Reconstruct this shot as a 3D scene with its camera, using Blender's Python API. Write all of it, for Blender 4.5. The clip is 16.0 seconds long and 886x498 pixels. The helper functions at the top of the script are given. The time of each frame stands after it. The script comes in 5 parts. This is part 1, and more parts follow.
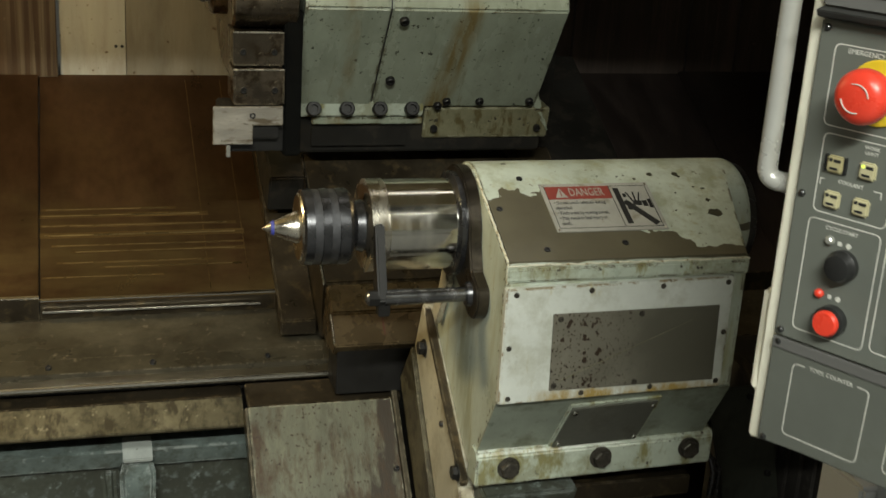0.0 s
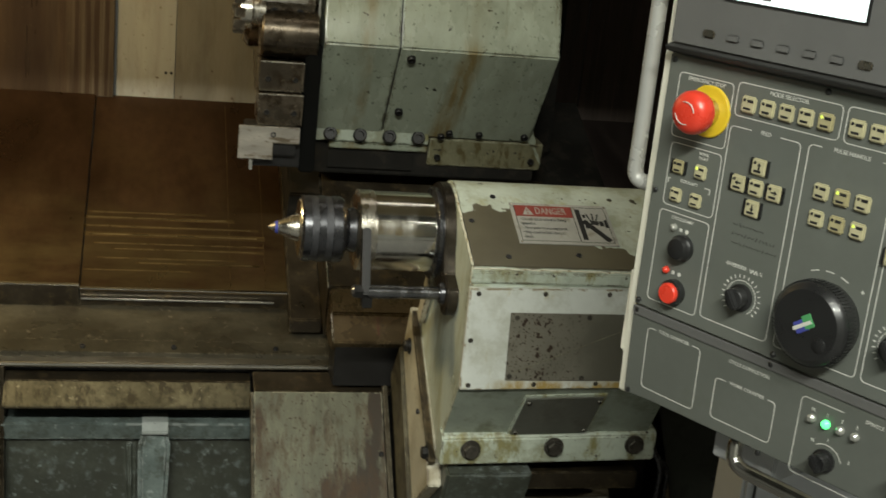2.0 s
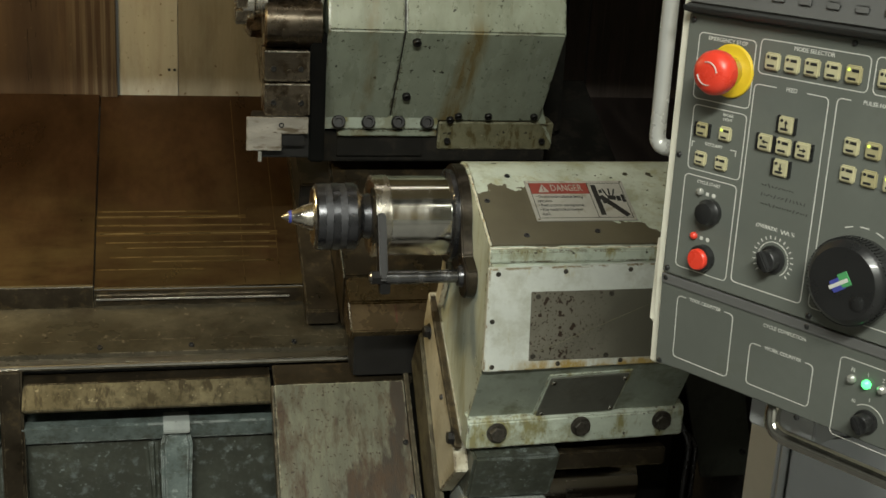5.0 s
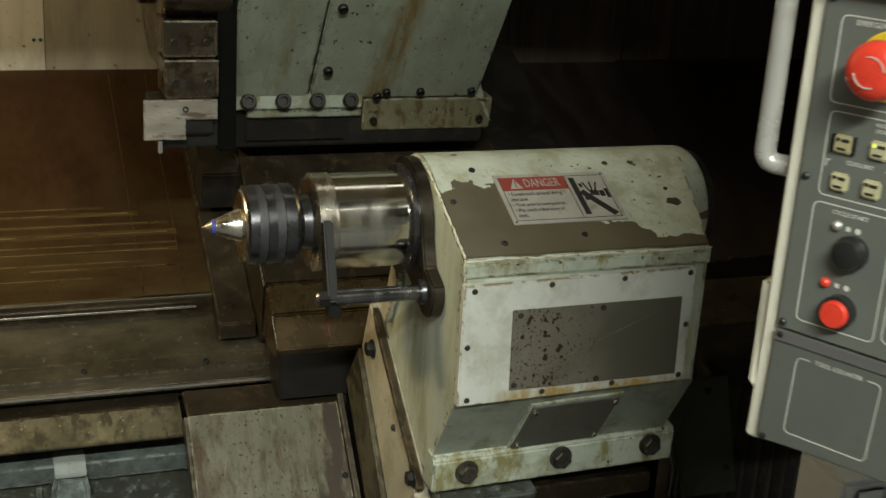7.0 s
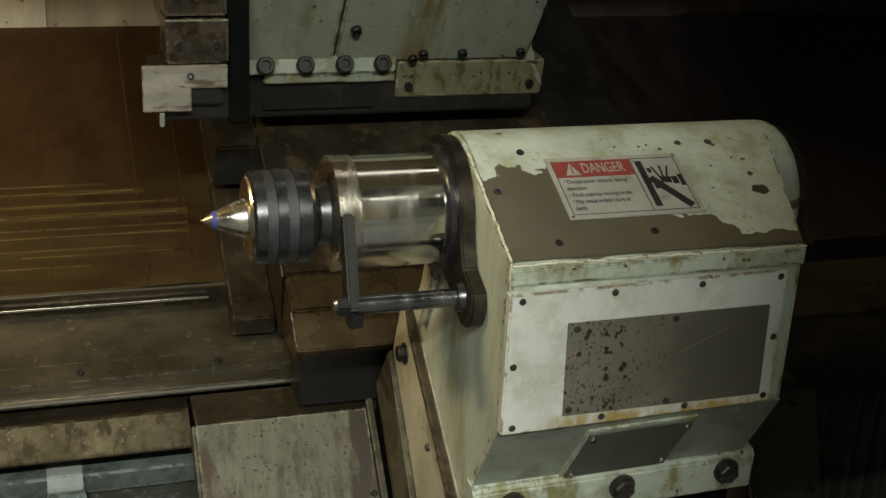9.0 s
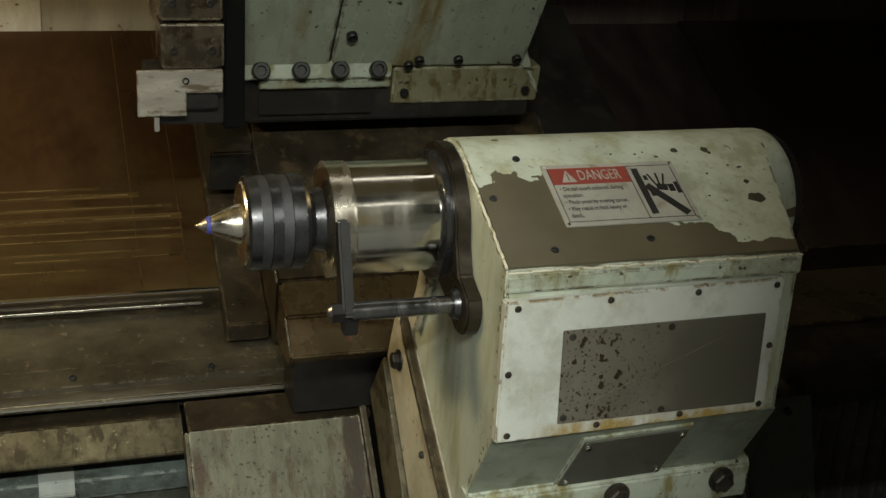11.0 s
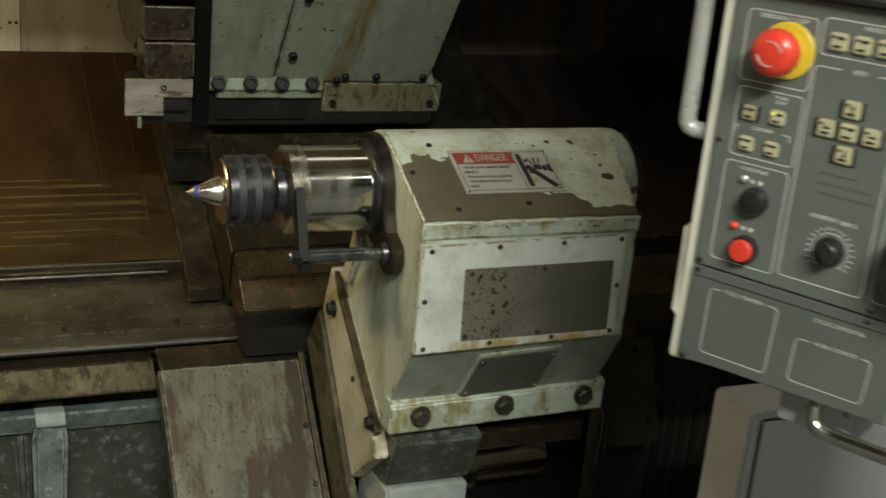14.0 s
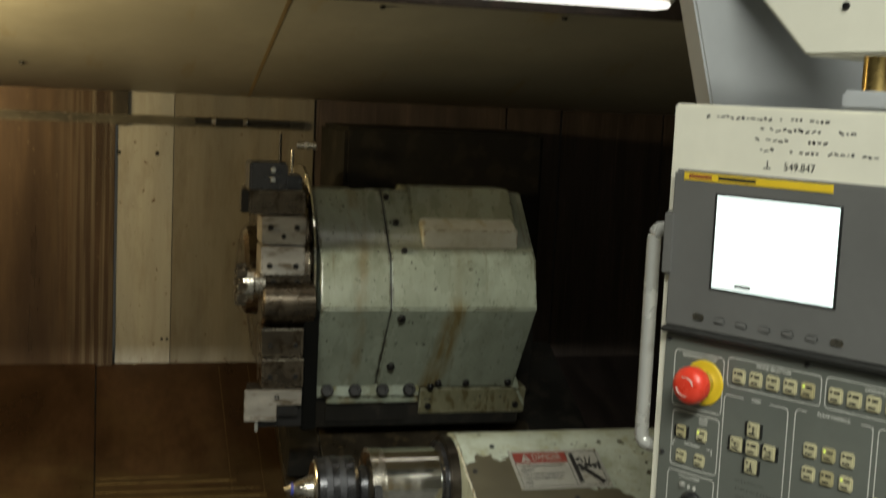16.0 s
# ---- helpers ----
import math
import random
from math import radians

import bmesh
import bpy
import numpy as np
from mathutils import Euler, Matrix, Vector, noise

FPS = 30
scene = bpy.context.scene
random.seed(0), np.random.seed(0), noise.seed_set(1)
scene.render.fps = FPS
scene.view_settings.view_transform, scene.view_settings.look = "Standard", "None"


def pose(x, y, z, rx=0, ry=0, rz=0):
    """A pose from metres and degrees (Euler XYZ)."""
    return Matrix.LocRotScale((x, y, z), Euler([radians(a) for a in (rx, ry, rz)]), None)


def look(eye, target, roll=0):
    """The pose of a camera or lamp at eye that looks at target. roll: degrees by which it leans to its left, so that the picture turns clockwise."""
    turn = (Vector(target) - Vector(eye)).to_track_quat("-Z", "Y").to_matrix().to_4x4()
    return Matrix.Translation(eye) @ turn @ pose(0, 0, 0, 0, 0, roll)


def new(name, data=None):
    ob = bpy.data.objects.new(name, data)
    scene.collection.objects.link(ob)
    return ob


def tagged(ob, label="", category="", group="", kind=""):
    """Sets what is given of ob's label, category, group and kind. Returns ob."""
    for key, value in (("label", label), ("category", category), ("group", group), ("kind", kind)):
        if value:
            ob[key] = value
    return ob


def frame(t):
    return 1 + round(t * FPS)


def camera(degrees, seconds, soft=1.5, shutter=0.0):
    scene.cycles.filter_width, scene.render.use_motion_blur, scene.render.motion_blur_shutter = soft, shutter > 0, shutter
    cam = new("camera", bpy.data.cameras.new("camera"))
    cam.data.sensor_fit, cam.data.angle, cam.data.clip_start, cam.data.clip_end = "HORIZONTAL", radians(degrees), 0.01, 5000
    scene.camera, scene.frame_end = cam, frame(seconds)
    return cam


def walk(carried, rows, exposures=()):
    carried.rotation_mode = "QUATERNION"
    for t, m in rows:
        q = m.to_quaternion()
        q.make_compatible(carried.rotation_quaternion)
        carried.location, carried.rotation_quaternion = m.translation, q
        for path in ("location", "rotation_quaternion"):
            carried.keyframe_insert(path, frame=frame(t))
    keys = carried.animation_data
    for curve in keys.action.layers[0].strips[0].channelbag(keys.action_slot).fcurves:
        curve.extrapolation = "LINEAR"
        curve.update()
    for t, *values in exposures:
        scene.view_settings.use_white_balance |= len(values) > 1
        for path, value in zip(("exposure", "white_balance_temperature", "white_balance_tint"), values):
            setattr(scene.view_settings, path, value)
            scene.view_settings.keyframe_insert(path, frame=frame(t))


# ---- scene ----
cam = camera(38.2, 16.0, shutter=0.5)
PATH = [
    (0, (-0.646, -1.796, 1.675), (-0.104, 0.015, 1.024), 3.6),
    (0.5, (-0.711, -1.948, 1.693), (-0.154, -0.141, 1.038), 3.6),
    (1, (-0.732, -2.048, 1.7), (-0.138, -0.251, 1.055), 4.9),
    (1.5, (-0.638, -2.122, 1.704), (-0.104, -0.298, 1.083), 6.1),
    (2, (-0.578, -2.165, 1.696), (-0.131, -0.302, 1.124), 5.9),
    (2.5, (-0.589, -2.167, 1.686), (-0.169, -0.293, 1.129), 3.7),
    (3, (-0.584, -2.172, 1.684), (-0.151, -0.304, 1.117), 3.9),
    (3.5, (-0.582, -2.171, 1.682), (-0.147, -0.306, 1.105), 3.6),
    (6, (-0.614, -2.025, 1.666), (-0.159, -0.171, 1.07), 2.5),
    (6.5, (-0.695, -1.872, 1.67), (-0.134, -0.054, 1.055), 2.8),
    (7, (-0.673, -1.692, 1.639), (-0.007, 0.079, 0.99), 3.6),
    (7.5, (-0.573, -1.461, 1.623), (0.034, 0.317, 0.937), 3.9),
    (8, (-0.552, -1.396, 1.605), (0.012, 0.389, 0.901), 3.2),
    (8.5, (-0.549, -1.387, 1.602), (0.037, 0.381, 0.873), 3.0),
    (9, (-0.553, -1.387, 1.601), (0.035, 0.379, 0.869), 3.1),
    (11.5, (-0.553, -1.377, 1.598), (0.044, 0.391, 0.878), 3.6),
    (12, (-0.554, -1.374, 1.598), (0.016, 0.398, 0.868), 3.3),
    (12.5, (-0.559, -1.374, 1.6), (-0.005, 0.401, 0.863), 3.7),
    (13, (-0.554, -1.389, 1.607), (0.014, 0.385, 0.878), 4.4),
    (13.5, (-0.677, -1.616, 1.621), (-0.005, 0.149, 0.963), 4.1),
    (14, (-0.811, -1.906, 1.660), (-0.039, -0.176, 1.0165), 5.4),
    (14.5, (-0.801, -2.132, 1.688), (-0.08, -0.351, 1.132), 5.1),
    (15, (-0.75, -2.267, 1.717), (-0.146, -0.443, 1.163), 4.6),
    (15.5, (-0.727, -2.294, 1.795), (-0.205, -0.408, 1.383), 2.7),
    (16, (-0.732, -2.322, 1.817), (-0.212, -0.406, 1.578), 2.6),
]
walk(cam, [(t, look(eye, target, roll)) for t, eye, target, roll in PATH],
     exposures=((0.0, -0.10), (1.5, -0.28), (3.5, -0.25), (6.5, -0.22), (13.0, -0.25), (14.6, -0.25), (15.4, -0.30), (16.0, -0.60)))

# ---- world and lights ----
world = bpy.data.worlds.new("shop")
scene.world = world
world.use_nodes = True
world.node_tree.nodes["Background"].inputs[0].default_value = (0.9, 0.95, 1.0, 1)
world.node_tree.nodes["Background"].inputs[1].default_value = 0.018


def area_lamp(name, eye, target, sx, sy, watts, colour):
    data = bpy.data.lights.new(name, "AREA")
    data.shape, data.size, data.size_y, data.energy, data.color = "RECTANGLE", sx, sy, watts, colour
    ob = new(name, data)
    ob.matrix_world = look(eye, target)
    return ob


SHOP = (0.975, 1.0, 0.895)
area_lamp("ceiling_tube_light", (-1.8, -3.4, 4.55), (-1.8, -3.4, 0), 2.6, 0.22, 60, SHOP)
area_lamp("ceiling_tube_light", (1.5, -3.4, 4.55), (1.5, -3.4, 0), 2.6, 0.22, 28, SHOP)
area_lamp("ceiling_tube_light", (-1.2, -5.0, 4.55), (-1.2, -5.0, 0), 2.4, 0.22, 630, SHOP)
area_lamp("machine_work_light", (-1.5, 0.45, 1.80), (-0.5, 1.35, 1.55), 0.4, 0.12, 20.0, (1.0, 0.78, 0.40))

# ---- materials ----


def surf(name, base, rough=0.5, metal=0.0, var=0.2, scale=6.0, stretch=(1, 1, 1), stain=None, amount=0.5,
         stain_scale=4.0, stain_stretch=None, soft=0.12, bump=0.08, fine=120.0, spots=None, spot_scale=40.0, spot_amount=0.3, coat=0.0,
         specks=None, speck_scale=130.0, speck_amount=0.4, spot_span=None, grime=None, grime_scale=3.0, grime_stretch=(1, 1, 1), grime_depth=0.6,
         chips=None, chip_radius=0.004, chip_scale=45.0):
    """Painted or bare metal: two sizes of mottling, stains, small spots and fine relief."""
    m = bpy.data.materials.new(name)
    m.use_nodes = True
    nt = m.node_tree
    n, lk = nt.nodes, nt.links
    bsdf = n["Principled BSDF"]
    tc = n.new("ShaderNodeTexCoord")

    def noise_at(sc, st, detail=5.0, rgh=0.6):
        mp = n.new("ShaderNodeMapping")
        mp.inputs["Scale"].default_value = st
        lk.new(tc.outputs["Object"], mp.inputs["Vector"])
        tx = n.new("ShaderNodeTexNoise")
        tx.inputs["Scale"].default_value = sc
        tx.inputs["Detail"].default_value = detail
        tx.inputs["Roughness"].default_value = rgh
        lk.new(mp.outputs["Vector"], tx.inputs["Vector"])
        return tx.outputs["Fac"]

    def band(fac, lo, hi, a=0.0, b=1.0):
        r = n.new("ShaderNodeMapRange")
        r.inputs["From Min"].default_value, r.inputs["From Max"].default_value = lo, hi
        r.inputs["To Min"].default_value, r.inputs["To Max"].default_value = a, b
        lk.new(fac, r.inputs["Value"])
        return r.outputs["Result"]

    def mix(fac, a, b):
        x = n.new("ShaderNodeMix")
        x.data_type = "RGBA"
        for sock, val in ((x.inputs["Factor"], fac), (x.inputs["A"], a), (x.inputs["B"], b)):
            if isinstance(val, bpy.types.NodeSocket):
                lk.new(val, sock)
            else:
                sock.default_value = val
        return x.outputs["Result"]

    def rgb(c, k=1.0):
        return (min(c[0] * k, 1), min(c[1] * k, 1), min(c[2] * k, 1), 1)

    large = noise_at(scale, stretch)
    colour = mix(band(large, 0.36, 0.64), rgb(base, 1 - var), rgb(base, 1 + var))
    small = noise_at(scale * 9, stretch, 3.0)
    colour = mix(band(small, 0.35, 0.75, 0.0, 0.5), colour, rgb(base, 1 - 1.2 * var))
    if stain:
        s = noise_at(stain_scale * 1.7, stain_stretch or stretch, 8.0, 0.65)
        t = 0.72 - 0.44 * amount
        colour = mix(band(s, t, t + soft * 0.5), colour, rgb(stain))
    if grime:
        s = noise_at(grime_scale * 1.7, grime_stretch, 9.0, 0.7)
        colour = mix(band(s, 0.48, 0.62, 0.0, grime_depth), colour, rgb(grime))
    if spots:
        s = noise_at(spot_scale, (1, 1, 1), 2.0, 0.5)
        t = 0.80 - 0.3 * spot_amount
        f = band(s, t, t + 0.03)
        if spot_span:
            sp = n.new("ShaderNodeSeparateXYZ")
            lk.new(tc.outputs["Object"], sp.inputs[0])
            k = n.new("ShaderNodeMath")
            k.operation = "MULTIPLY"
            lk.new(f, k.inputs[0])
            lk.new(band(sp.outputs[0], spot_span[0], spot_span[1], 1.0, 0.0), k.inputs[1])
            f = k.outputs[0]
        colour = mix(f, colour, rgb(spots))
    if specks:
        s = noise_at(speck_scale, (1, 1, 1), 3.0, 0.6)
        t = 0.80 - 0.3 * speck_amount
        colour = mix(band(s, t, t + 0.06), colour, rgb(specks))
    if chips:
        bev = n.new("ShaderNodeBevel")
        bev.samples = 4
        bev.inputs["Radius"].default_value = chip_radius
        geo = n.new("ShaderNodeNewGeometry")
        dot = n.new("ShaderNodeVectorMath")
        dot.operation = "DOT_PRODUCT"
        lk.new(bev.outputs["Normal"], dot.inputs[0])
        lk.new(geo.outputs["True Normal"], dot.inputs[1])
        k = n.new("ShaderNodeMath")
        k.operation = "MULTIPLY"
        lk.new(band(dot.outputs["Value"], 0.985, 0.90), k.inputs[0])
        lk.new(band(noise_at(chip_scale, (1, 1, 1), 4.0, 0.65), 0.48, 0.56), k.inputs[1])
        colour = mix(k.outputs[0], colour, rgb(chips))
    lk.new(colour, bsdf.inputs["Base Color"])
    lk.new(band(large, 0.3, 0.7, max(rough - 0.1, 0.02), min(rough + 0.12, 1)), bsdf.inputs["Roughness"])
    bsdf.inputs["Metallic"].default_value = metal
    bsdf.inputs["Coat Weight"].default_value = coat
    b = n.new("ShaderNodeBump")
    b.inputs["Strength"].default_value = bump
    b.inputs["Distance"].default_value = 0.002
    lk.new(noise_at(fine, stretch, 4.0), b.inputs["Height"])
    lk.new(b.outputs["Normal"], bsdf.inputs["Normal"])
    return m


def layer(m, colour, build, rough=None):
    """Lay a stain of its own shape over a material; build(calc, x, y, z, cloud) gives the mask."""
    nt = m.node_tree
    n, lk = nt.nodes, nt.links
    bsdf = n["Principled BSDF"]

    def calc(op, a, b=0.0, c=0.0):
        x = n.new("ShaderNodeMath")
        x.operation = op
        for i, v in enumerate((a, b, c)):
            if isinstance(v, bpy.types.NodeSocket):
                lk.new(v, x.inputs[i])
            else:
                x.inputs[i].default_value = v
        return x.outputs[0]

    def ramp(v, lo, hi):
        r = n.new("ShaderNodeMapRange")
        r.inputs["From Min"].default_value, r.inputs["From Max"].default_value = lo, hi
        lk.new(v, r.inputs["Value"])
        return r.outputs["Result"]

    tc = n.new("ShaderNodeTexCoord")
    sep = n.new("ShaderNodeSeparateXYZ")
    lk.new(tc.outputs["Object"], sep.inputs[0])

    def cloud(scale, stretch=(1, 1, 1), detail=5.0, rgh=0.6):
        mp = n.new("ShaderNodeMapping")
        mp.inputs["Scale"].default_value = stretch
        lk.new(tc.outputs["Object"], mp.inputs["Vector"])
        tx = n.new("ShaderNodeTexNoise")
        tx.inputs["Scale"].default_value, tx.inputs["Detail"].default_value, tx.inputs["Roughness"].default_value = scale, detail, rgh
        lk.new(mp.outputs["Vector"], tx.inputs["Vector"])
        return tx.outputs["Fac"]

    mask = build(calc, ramp, sep.outputs[0], sep.outputs[1], sep.outputs[2], cloud)
    for socket, value in (("Base Color", (*colour, 1)), ("Roughness", rough)):
        if value is None:
            continue
        mx = n.new("ShaderNodeMix")
        mx.data_type = "RGBA" if socket == "Base Color" else "FLOAT"
        pick = (lambda nm: next(k for k in mx.inputs if k.name == nm and k.enabled))
        if bsdf.inputs[socket].links:
            lk.new(bsdf.inputs[socket].links[0].from_socket, pick("A"))
        else:
            pick("A").default_value = bsdf.inputs[socket].default_value
        lk.new(mask, pick("Factor"))
        pick("B").default_value = value
        lk.new(next(k for k in mx.outputs if k.enabled), bsdf.inputs[socket])
    return m


def glow(name, colour, strength):
    m = bpy.data.materials.new(name)
    m.use_nodes = True
    bsdf = m.node_tree.nodes["Principled BSDF"]
    bsdf.inputs["Base Color"].default_value = (*colour, 1)
    bsdf.inputs["Emission Color"].default_value = (*colour, 1)
    bsdf.inputs["Emission Strength"].default_value = strength
    bsdf.inputs["Roughness"].default_value = 0.2
    return m


def plain(name, colour, rough=0.4, metal=0.0, coat=0.0):
    return surf(name, colour, rough, metal, var=0.06, scale=30, bump=0.02, coat=coat)


MINT = (0.50, 0.55, 0.47)
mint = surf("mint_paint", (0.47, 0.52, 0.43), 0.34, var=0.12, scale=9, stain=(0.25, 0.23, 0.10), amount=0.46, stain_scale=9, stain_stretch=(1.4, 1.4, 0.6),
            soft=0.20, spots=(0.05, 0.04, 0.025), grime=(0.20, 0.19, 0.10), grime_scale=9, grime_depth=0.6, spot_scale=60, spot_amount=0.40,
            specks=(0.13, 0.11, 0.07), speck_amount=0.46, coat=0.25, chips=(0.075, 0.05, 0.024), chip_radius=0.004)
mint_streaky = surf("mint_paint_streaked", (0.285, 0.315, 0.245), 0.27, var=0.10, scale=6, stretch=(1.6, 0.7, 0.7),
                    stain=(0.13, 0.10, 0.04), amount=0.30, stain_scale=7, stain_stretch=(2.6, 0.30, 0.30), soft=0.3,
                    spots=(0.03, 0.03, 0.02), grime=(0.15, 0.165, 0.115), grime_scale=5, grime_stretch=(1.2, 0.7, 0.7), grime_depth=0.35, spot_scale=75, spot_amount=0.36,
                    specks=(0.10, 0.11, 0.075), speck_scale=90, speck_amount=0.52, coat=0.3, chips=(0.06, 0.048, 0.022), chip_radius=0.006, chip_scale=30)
# one broad rust run down the lower facet, a faint one over it
layer(mint_streaky, (0.165, 0.116, 0.036), lambda calc, ramp, x, y, z, cloud: calc("MULTIPLY", calc("MULTIPLY",
      ramp(calc("ABSOLUTE", calc("ADD", calc("MULTIPLY_ADD", z, -0.10, x), calc("MULTIPLY_ADD", cloud(14, (1, 0.3, 0.3)), 0.05, -0.073))), 0.036, 0.012),
      ramp(cloud(30, (1.5, 0.25, 0.25)), 0.30, 0.55)), calc("MULTIPLY_ADD", ramp(z, 0.36, 0.315), 0.65, 0.22)))
layer(mint_streaky, (0.17, 0.115, 0.04), lambda calc, ramp, x, y, z, cloud: calc("MULTIPLY", calc("MULTIPLY",
      ramp(calc("ABSOLUTE", calc("ADD", x, calc("MULTIPLY_ADD", cloud(12, (1, 0.3, 0.3)), 0.06, 0.130))), 0.022, 0.005),
      ramp(cloud(26, (1.2, 0.4, 0.4)), 0.40, 0.62)), 0.55))
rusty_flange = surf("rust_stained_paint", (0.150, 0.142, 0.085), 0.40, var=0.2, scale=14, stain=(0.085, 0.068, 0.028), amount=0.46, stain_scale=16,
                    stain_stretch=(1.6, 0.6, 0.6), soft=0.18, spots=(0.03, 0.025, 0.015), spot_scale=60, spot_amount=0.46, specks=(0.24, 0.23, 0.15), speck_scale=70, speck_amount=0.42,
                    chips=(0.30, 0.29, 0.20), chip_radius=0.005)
plate_white = surf("white_plate_paint", (0.60, 0.62, 0.57), 0.32, var=0.06, scale=9, stain=(0.44, 0.37, 0.17), amount=0.30,
                   stain_scale=8, stain_stretch=(2.5, 1, 0.6), soft=0.22, spots=(0.12, 0.09, 0.05), spot_scale=45, spot_amount=0.26, grime=(0.33, 0.32, 0.23), grime_scale=7, grime_depth=0.45,
                   coat=0.2, chips=(0.20, 0.14, 0.06), chip_radius=0.004, chip_scale=60)
# ochre oil along the plate's foot
layer(plate_white, (0.36, 0.25, 0.075), lambda calc, ramp, x, y, z, cloud: calc("MULTIPLY", calc("MULTIPLY",
      ramp(calc("ADD", z, calc("MULTIPLY_ADD", cloud(28), 0.045, -0.0225)), 0.226, 0.212), ramp(x, 0.05, 0.10)), ramp(cloud(40, (1.4, 1, 0.7)), 0.34, 0.60)))
bare_grey = surf("worn_grey_metal", (0.135, 0.135, 0.112), 0.5, 0.3, var=0.15, scale=9, stain=(0.09, 0.085, 0.065), amount=0.5,
                 stain_scale=5, soft=0.3)
brown_cover = surf("oily_brown_steel", (0.070, 0.037, 0.0175), 0.33, 0.75, var=0.28, scale=5, stretch=(1.2, 0.6, 0.6),
                   stain=(0.110, 0.068, 0.027), amount=0.40, stain_scale=3, stain_stretch=(1.0, 0.7, 0.7), soft=0.9, bump=0.04)
# golden sheen towards the foot of the plates, put into the colour
layer(brown_cover, (0.150, 0.107, 0.047), lambda calc, ramp, x, y, z, cloud: calc("MULTIPLY",
      ramp(calc("ADD", y, calc("MULTIPLY_ADD", cloud(5, (1.5, 0.7, 0.7)), 0.5, -0.25)), 0.36, 0.08), ramp(cloud(6, (0.8, 2.2, 2.2), 7.0, 0.6), 0.30, 0.70)))
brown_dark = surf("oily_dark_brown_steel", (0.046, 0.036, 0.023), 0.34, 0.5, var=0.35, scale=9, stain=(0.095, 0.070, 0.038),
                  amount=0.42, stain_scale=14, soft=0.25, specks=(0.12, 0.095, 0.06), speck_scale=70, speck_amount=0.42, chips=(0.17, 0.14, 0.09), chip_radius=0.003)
brown_mid = surf("oily_tan_steel", (0.085, 0.074, 0.050), 0.33, 0.5, var=0.3, scale=9, stretch=(0.5, 1, 1), stain=(0.05, 0.037, 0.022), amount=0.48,
                 stain_scale=10, stain_stretch=(0.8, 1, 1), soft=0.5, specks=(0.155, 0.13, 0.09), speck_scale=60, speck_amount=0.52, grime=(0.03, 0.025, 0.016), grime_scale=7, grime_stretch=(0.7, 1, 1), grime_depth=0.5,
                 chips=(0.20, 0.175, 0.125), chip_radius=0.003)
# lighter than the upper block: its brighter lighting is in the base colour
gilt_block = surf("lit_gold_block", (0.16, 0.118, 0.066), 0.28, 0.7, var=0.28, scale=12, stain=(0.06, 0.042, 0.022), amount=0.46, stain_scale=15,
                  soft=0.5, specks=(0.04, 0.03, 0.02), speck_scale=70, speck_amount=0.46, chips=(0.30, 0.23, 0.13), chip_radius=0.003)
apron_tan = surf("stained_apron", (0.125, 0.110, 0.066), 0.42, 0.3, var=0.3, scale=9, stretch=(1.6, 1, 1), stain=(0.045, 0.036, 0.019), amount=0.50,
                 stain_scale=13, stain_stretch=(2.2, 0.8, 0.8), soft=0.2, specks=(0.22, 0.195, 0.13), speck_scale=70, speck_amount=0.50, grime=(0.040, 0.034, 0.019), grime_scale=20, grime_depth=0.75)
wall_white = surf("streaked_pale_steel", (0.36, 0.345, 0.295), 0.40, 0.3, var=0.09, scale=3, stretch=(4, 1, 0.3),
                  stain=(0.23, 0.19, 0.13), amount=0.44, stain_scale=2.5, stain_stretch=(3, 1, 0.22), soft=0.9, grime=(0.19, 0.15, 0.10), grime_scale=5, grime_stretch=(2, 1, 0.6), grime_depth=0.35,
                  spots=(0.12, 0.08, 0.045), spot_scale=34, spot_amount=0.36, specks=(0.17, 0.13, 0.08), speck_scale=90, speck_amount=0.5)
wall_tan = surf("streaked_tan_steel", (0.205, 0.182, 0.135), 0.38, 0.35, var=0.12, scale=3, stretch=(4, 1, 0.3),
                stain=(0.14, 0.105, 0.062), amount=0.48, stain_scale=2.5, stain_stretch=(3, 1, 0.2), soft=0.9, grime=(0.10, 0.07, 0.04), grime_scale=5, grime_stretch=(2, 1, 0.5), grime_depth=0.35,
                spots=(0.10, 0.07, 0.04), spot_scale=34, spot_amount=0.34)
# the orange reflected on the left wall is mixed into this brown
wall_brown = surf("streaked_brown_steel", (0.076, 0.045, 0.023), 0.33, 0.5, var=0.22, scale=3, stretch=(3, 1, 0.3),
                  stain=(0.145, 0.098, 0.050), amount=0.46, stain_scale=2, stain_stretch=(2.5, 1, 0.15), soft=1.0, grime=(0.045, 0.024, 0.011), grime_scale=3, grime_stretch=(2.5, 1, 0.4), grime_depth=0.6,
                  specks=(0.13, 0.09, 0.05), speck_scale=60, speck_amount=0.4)
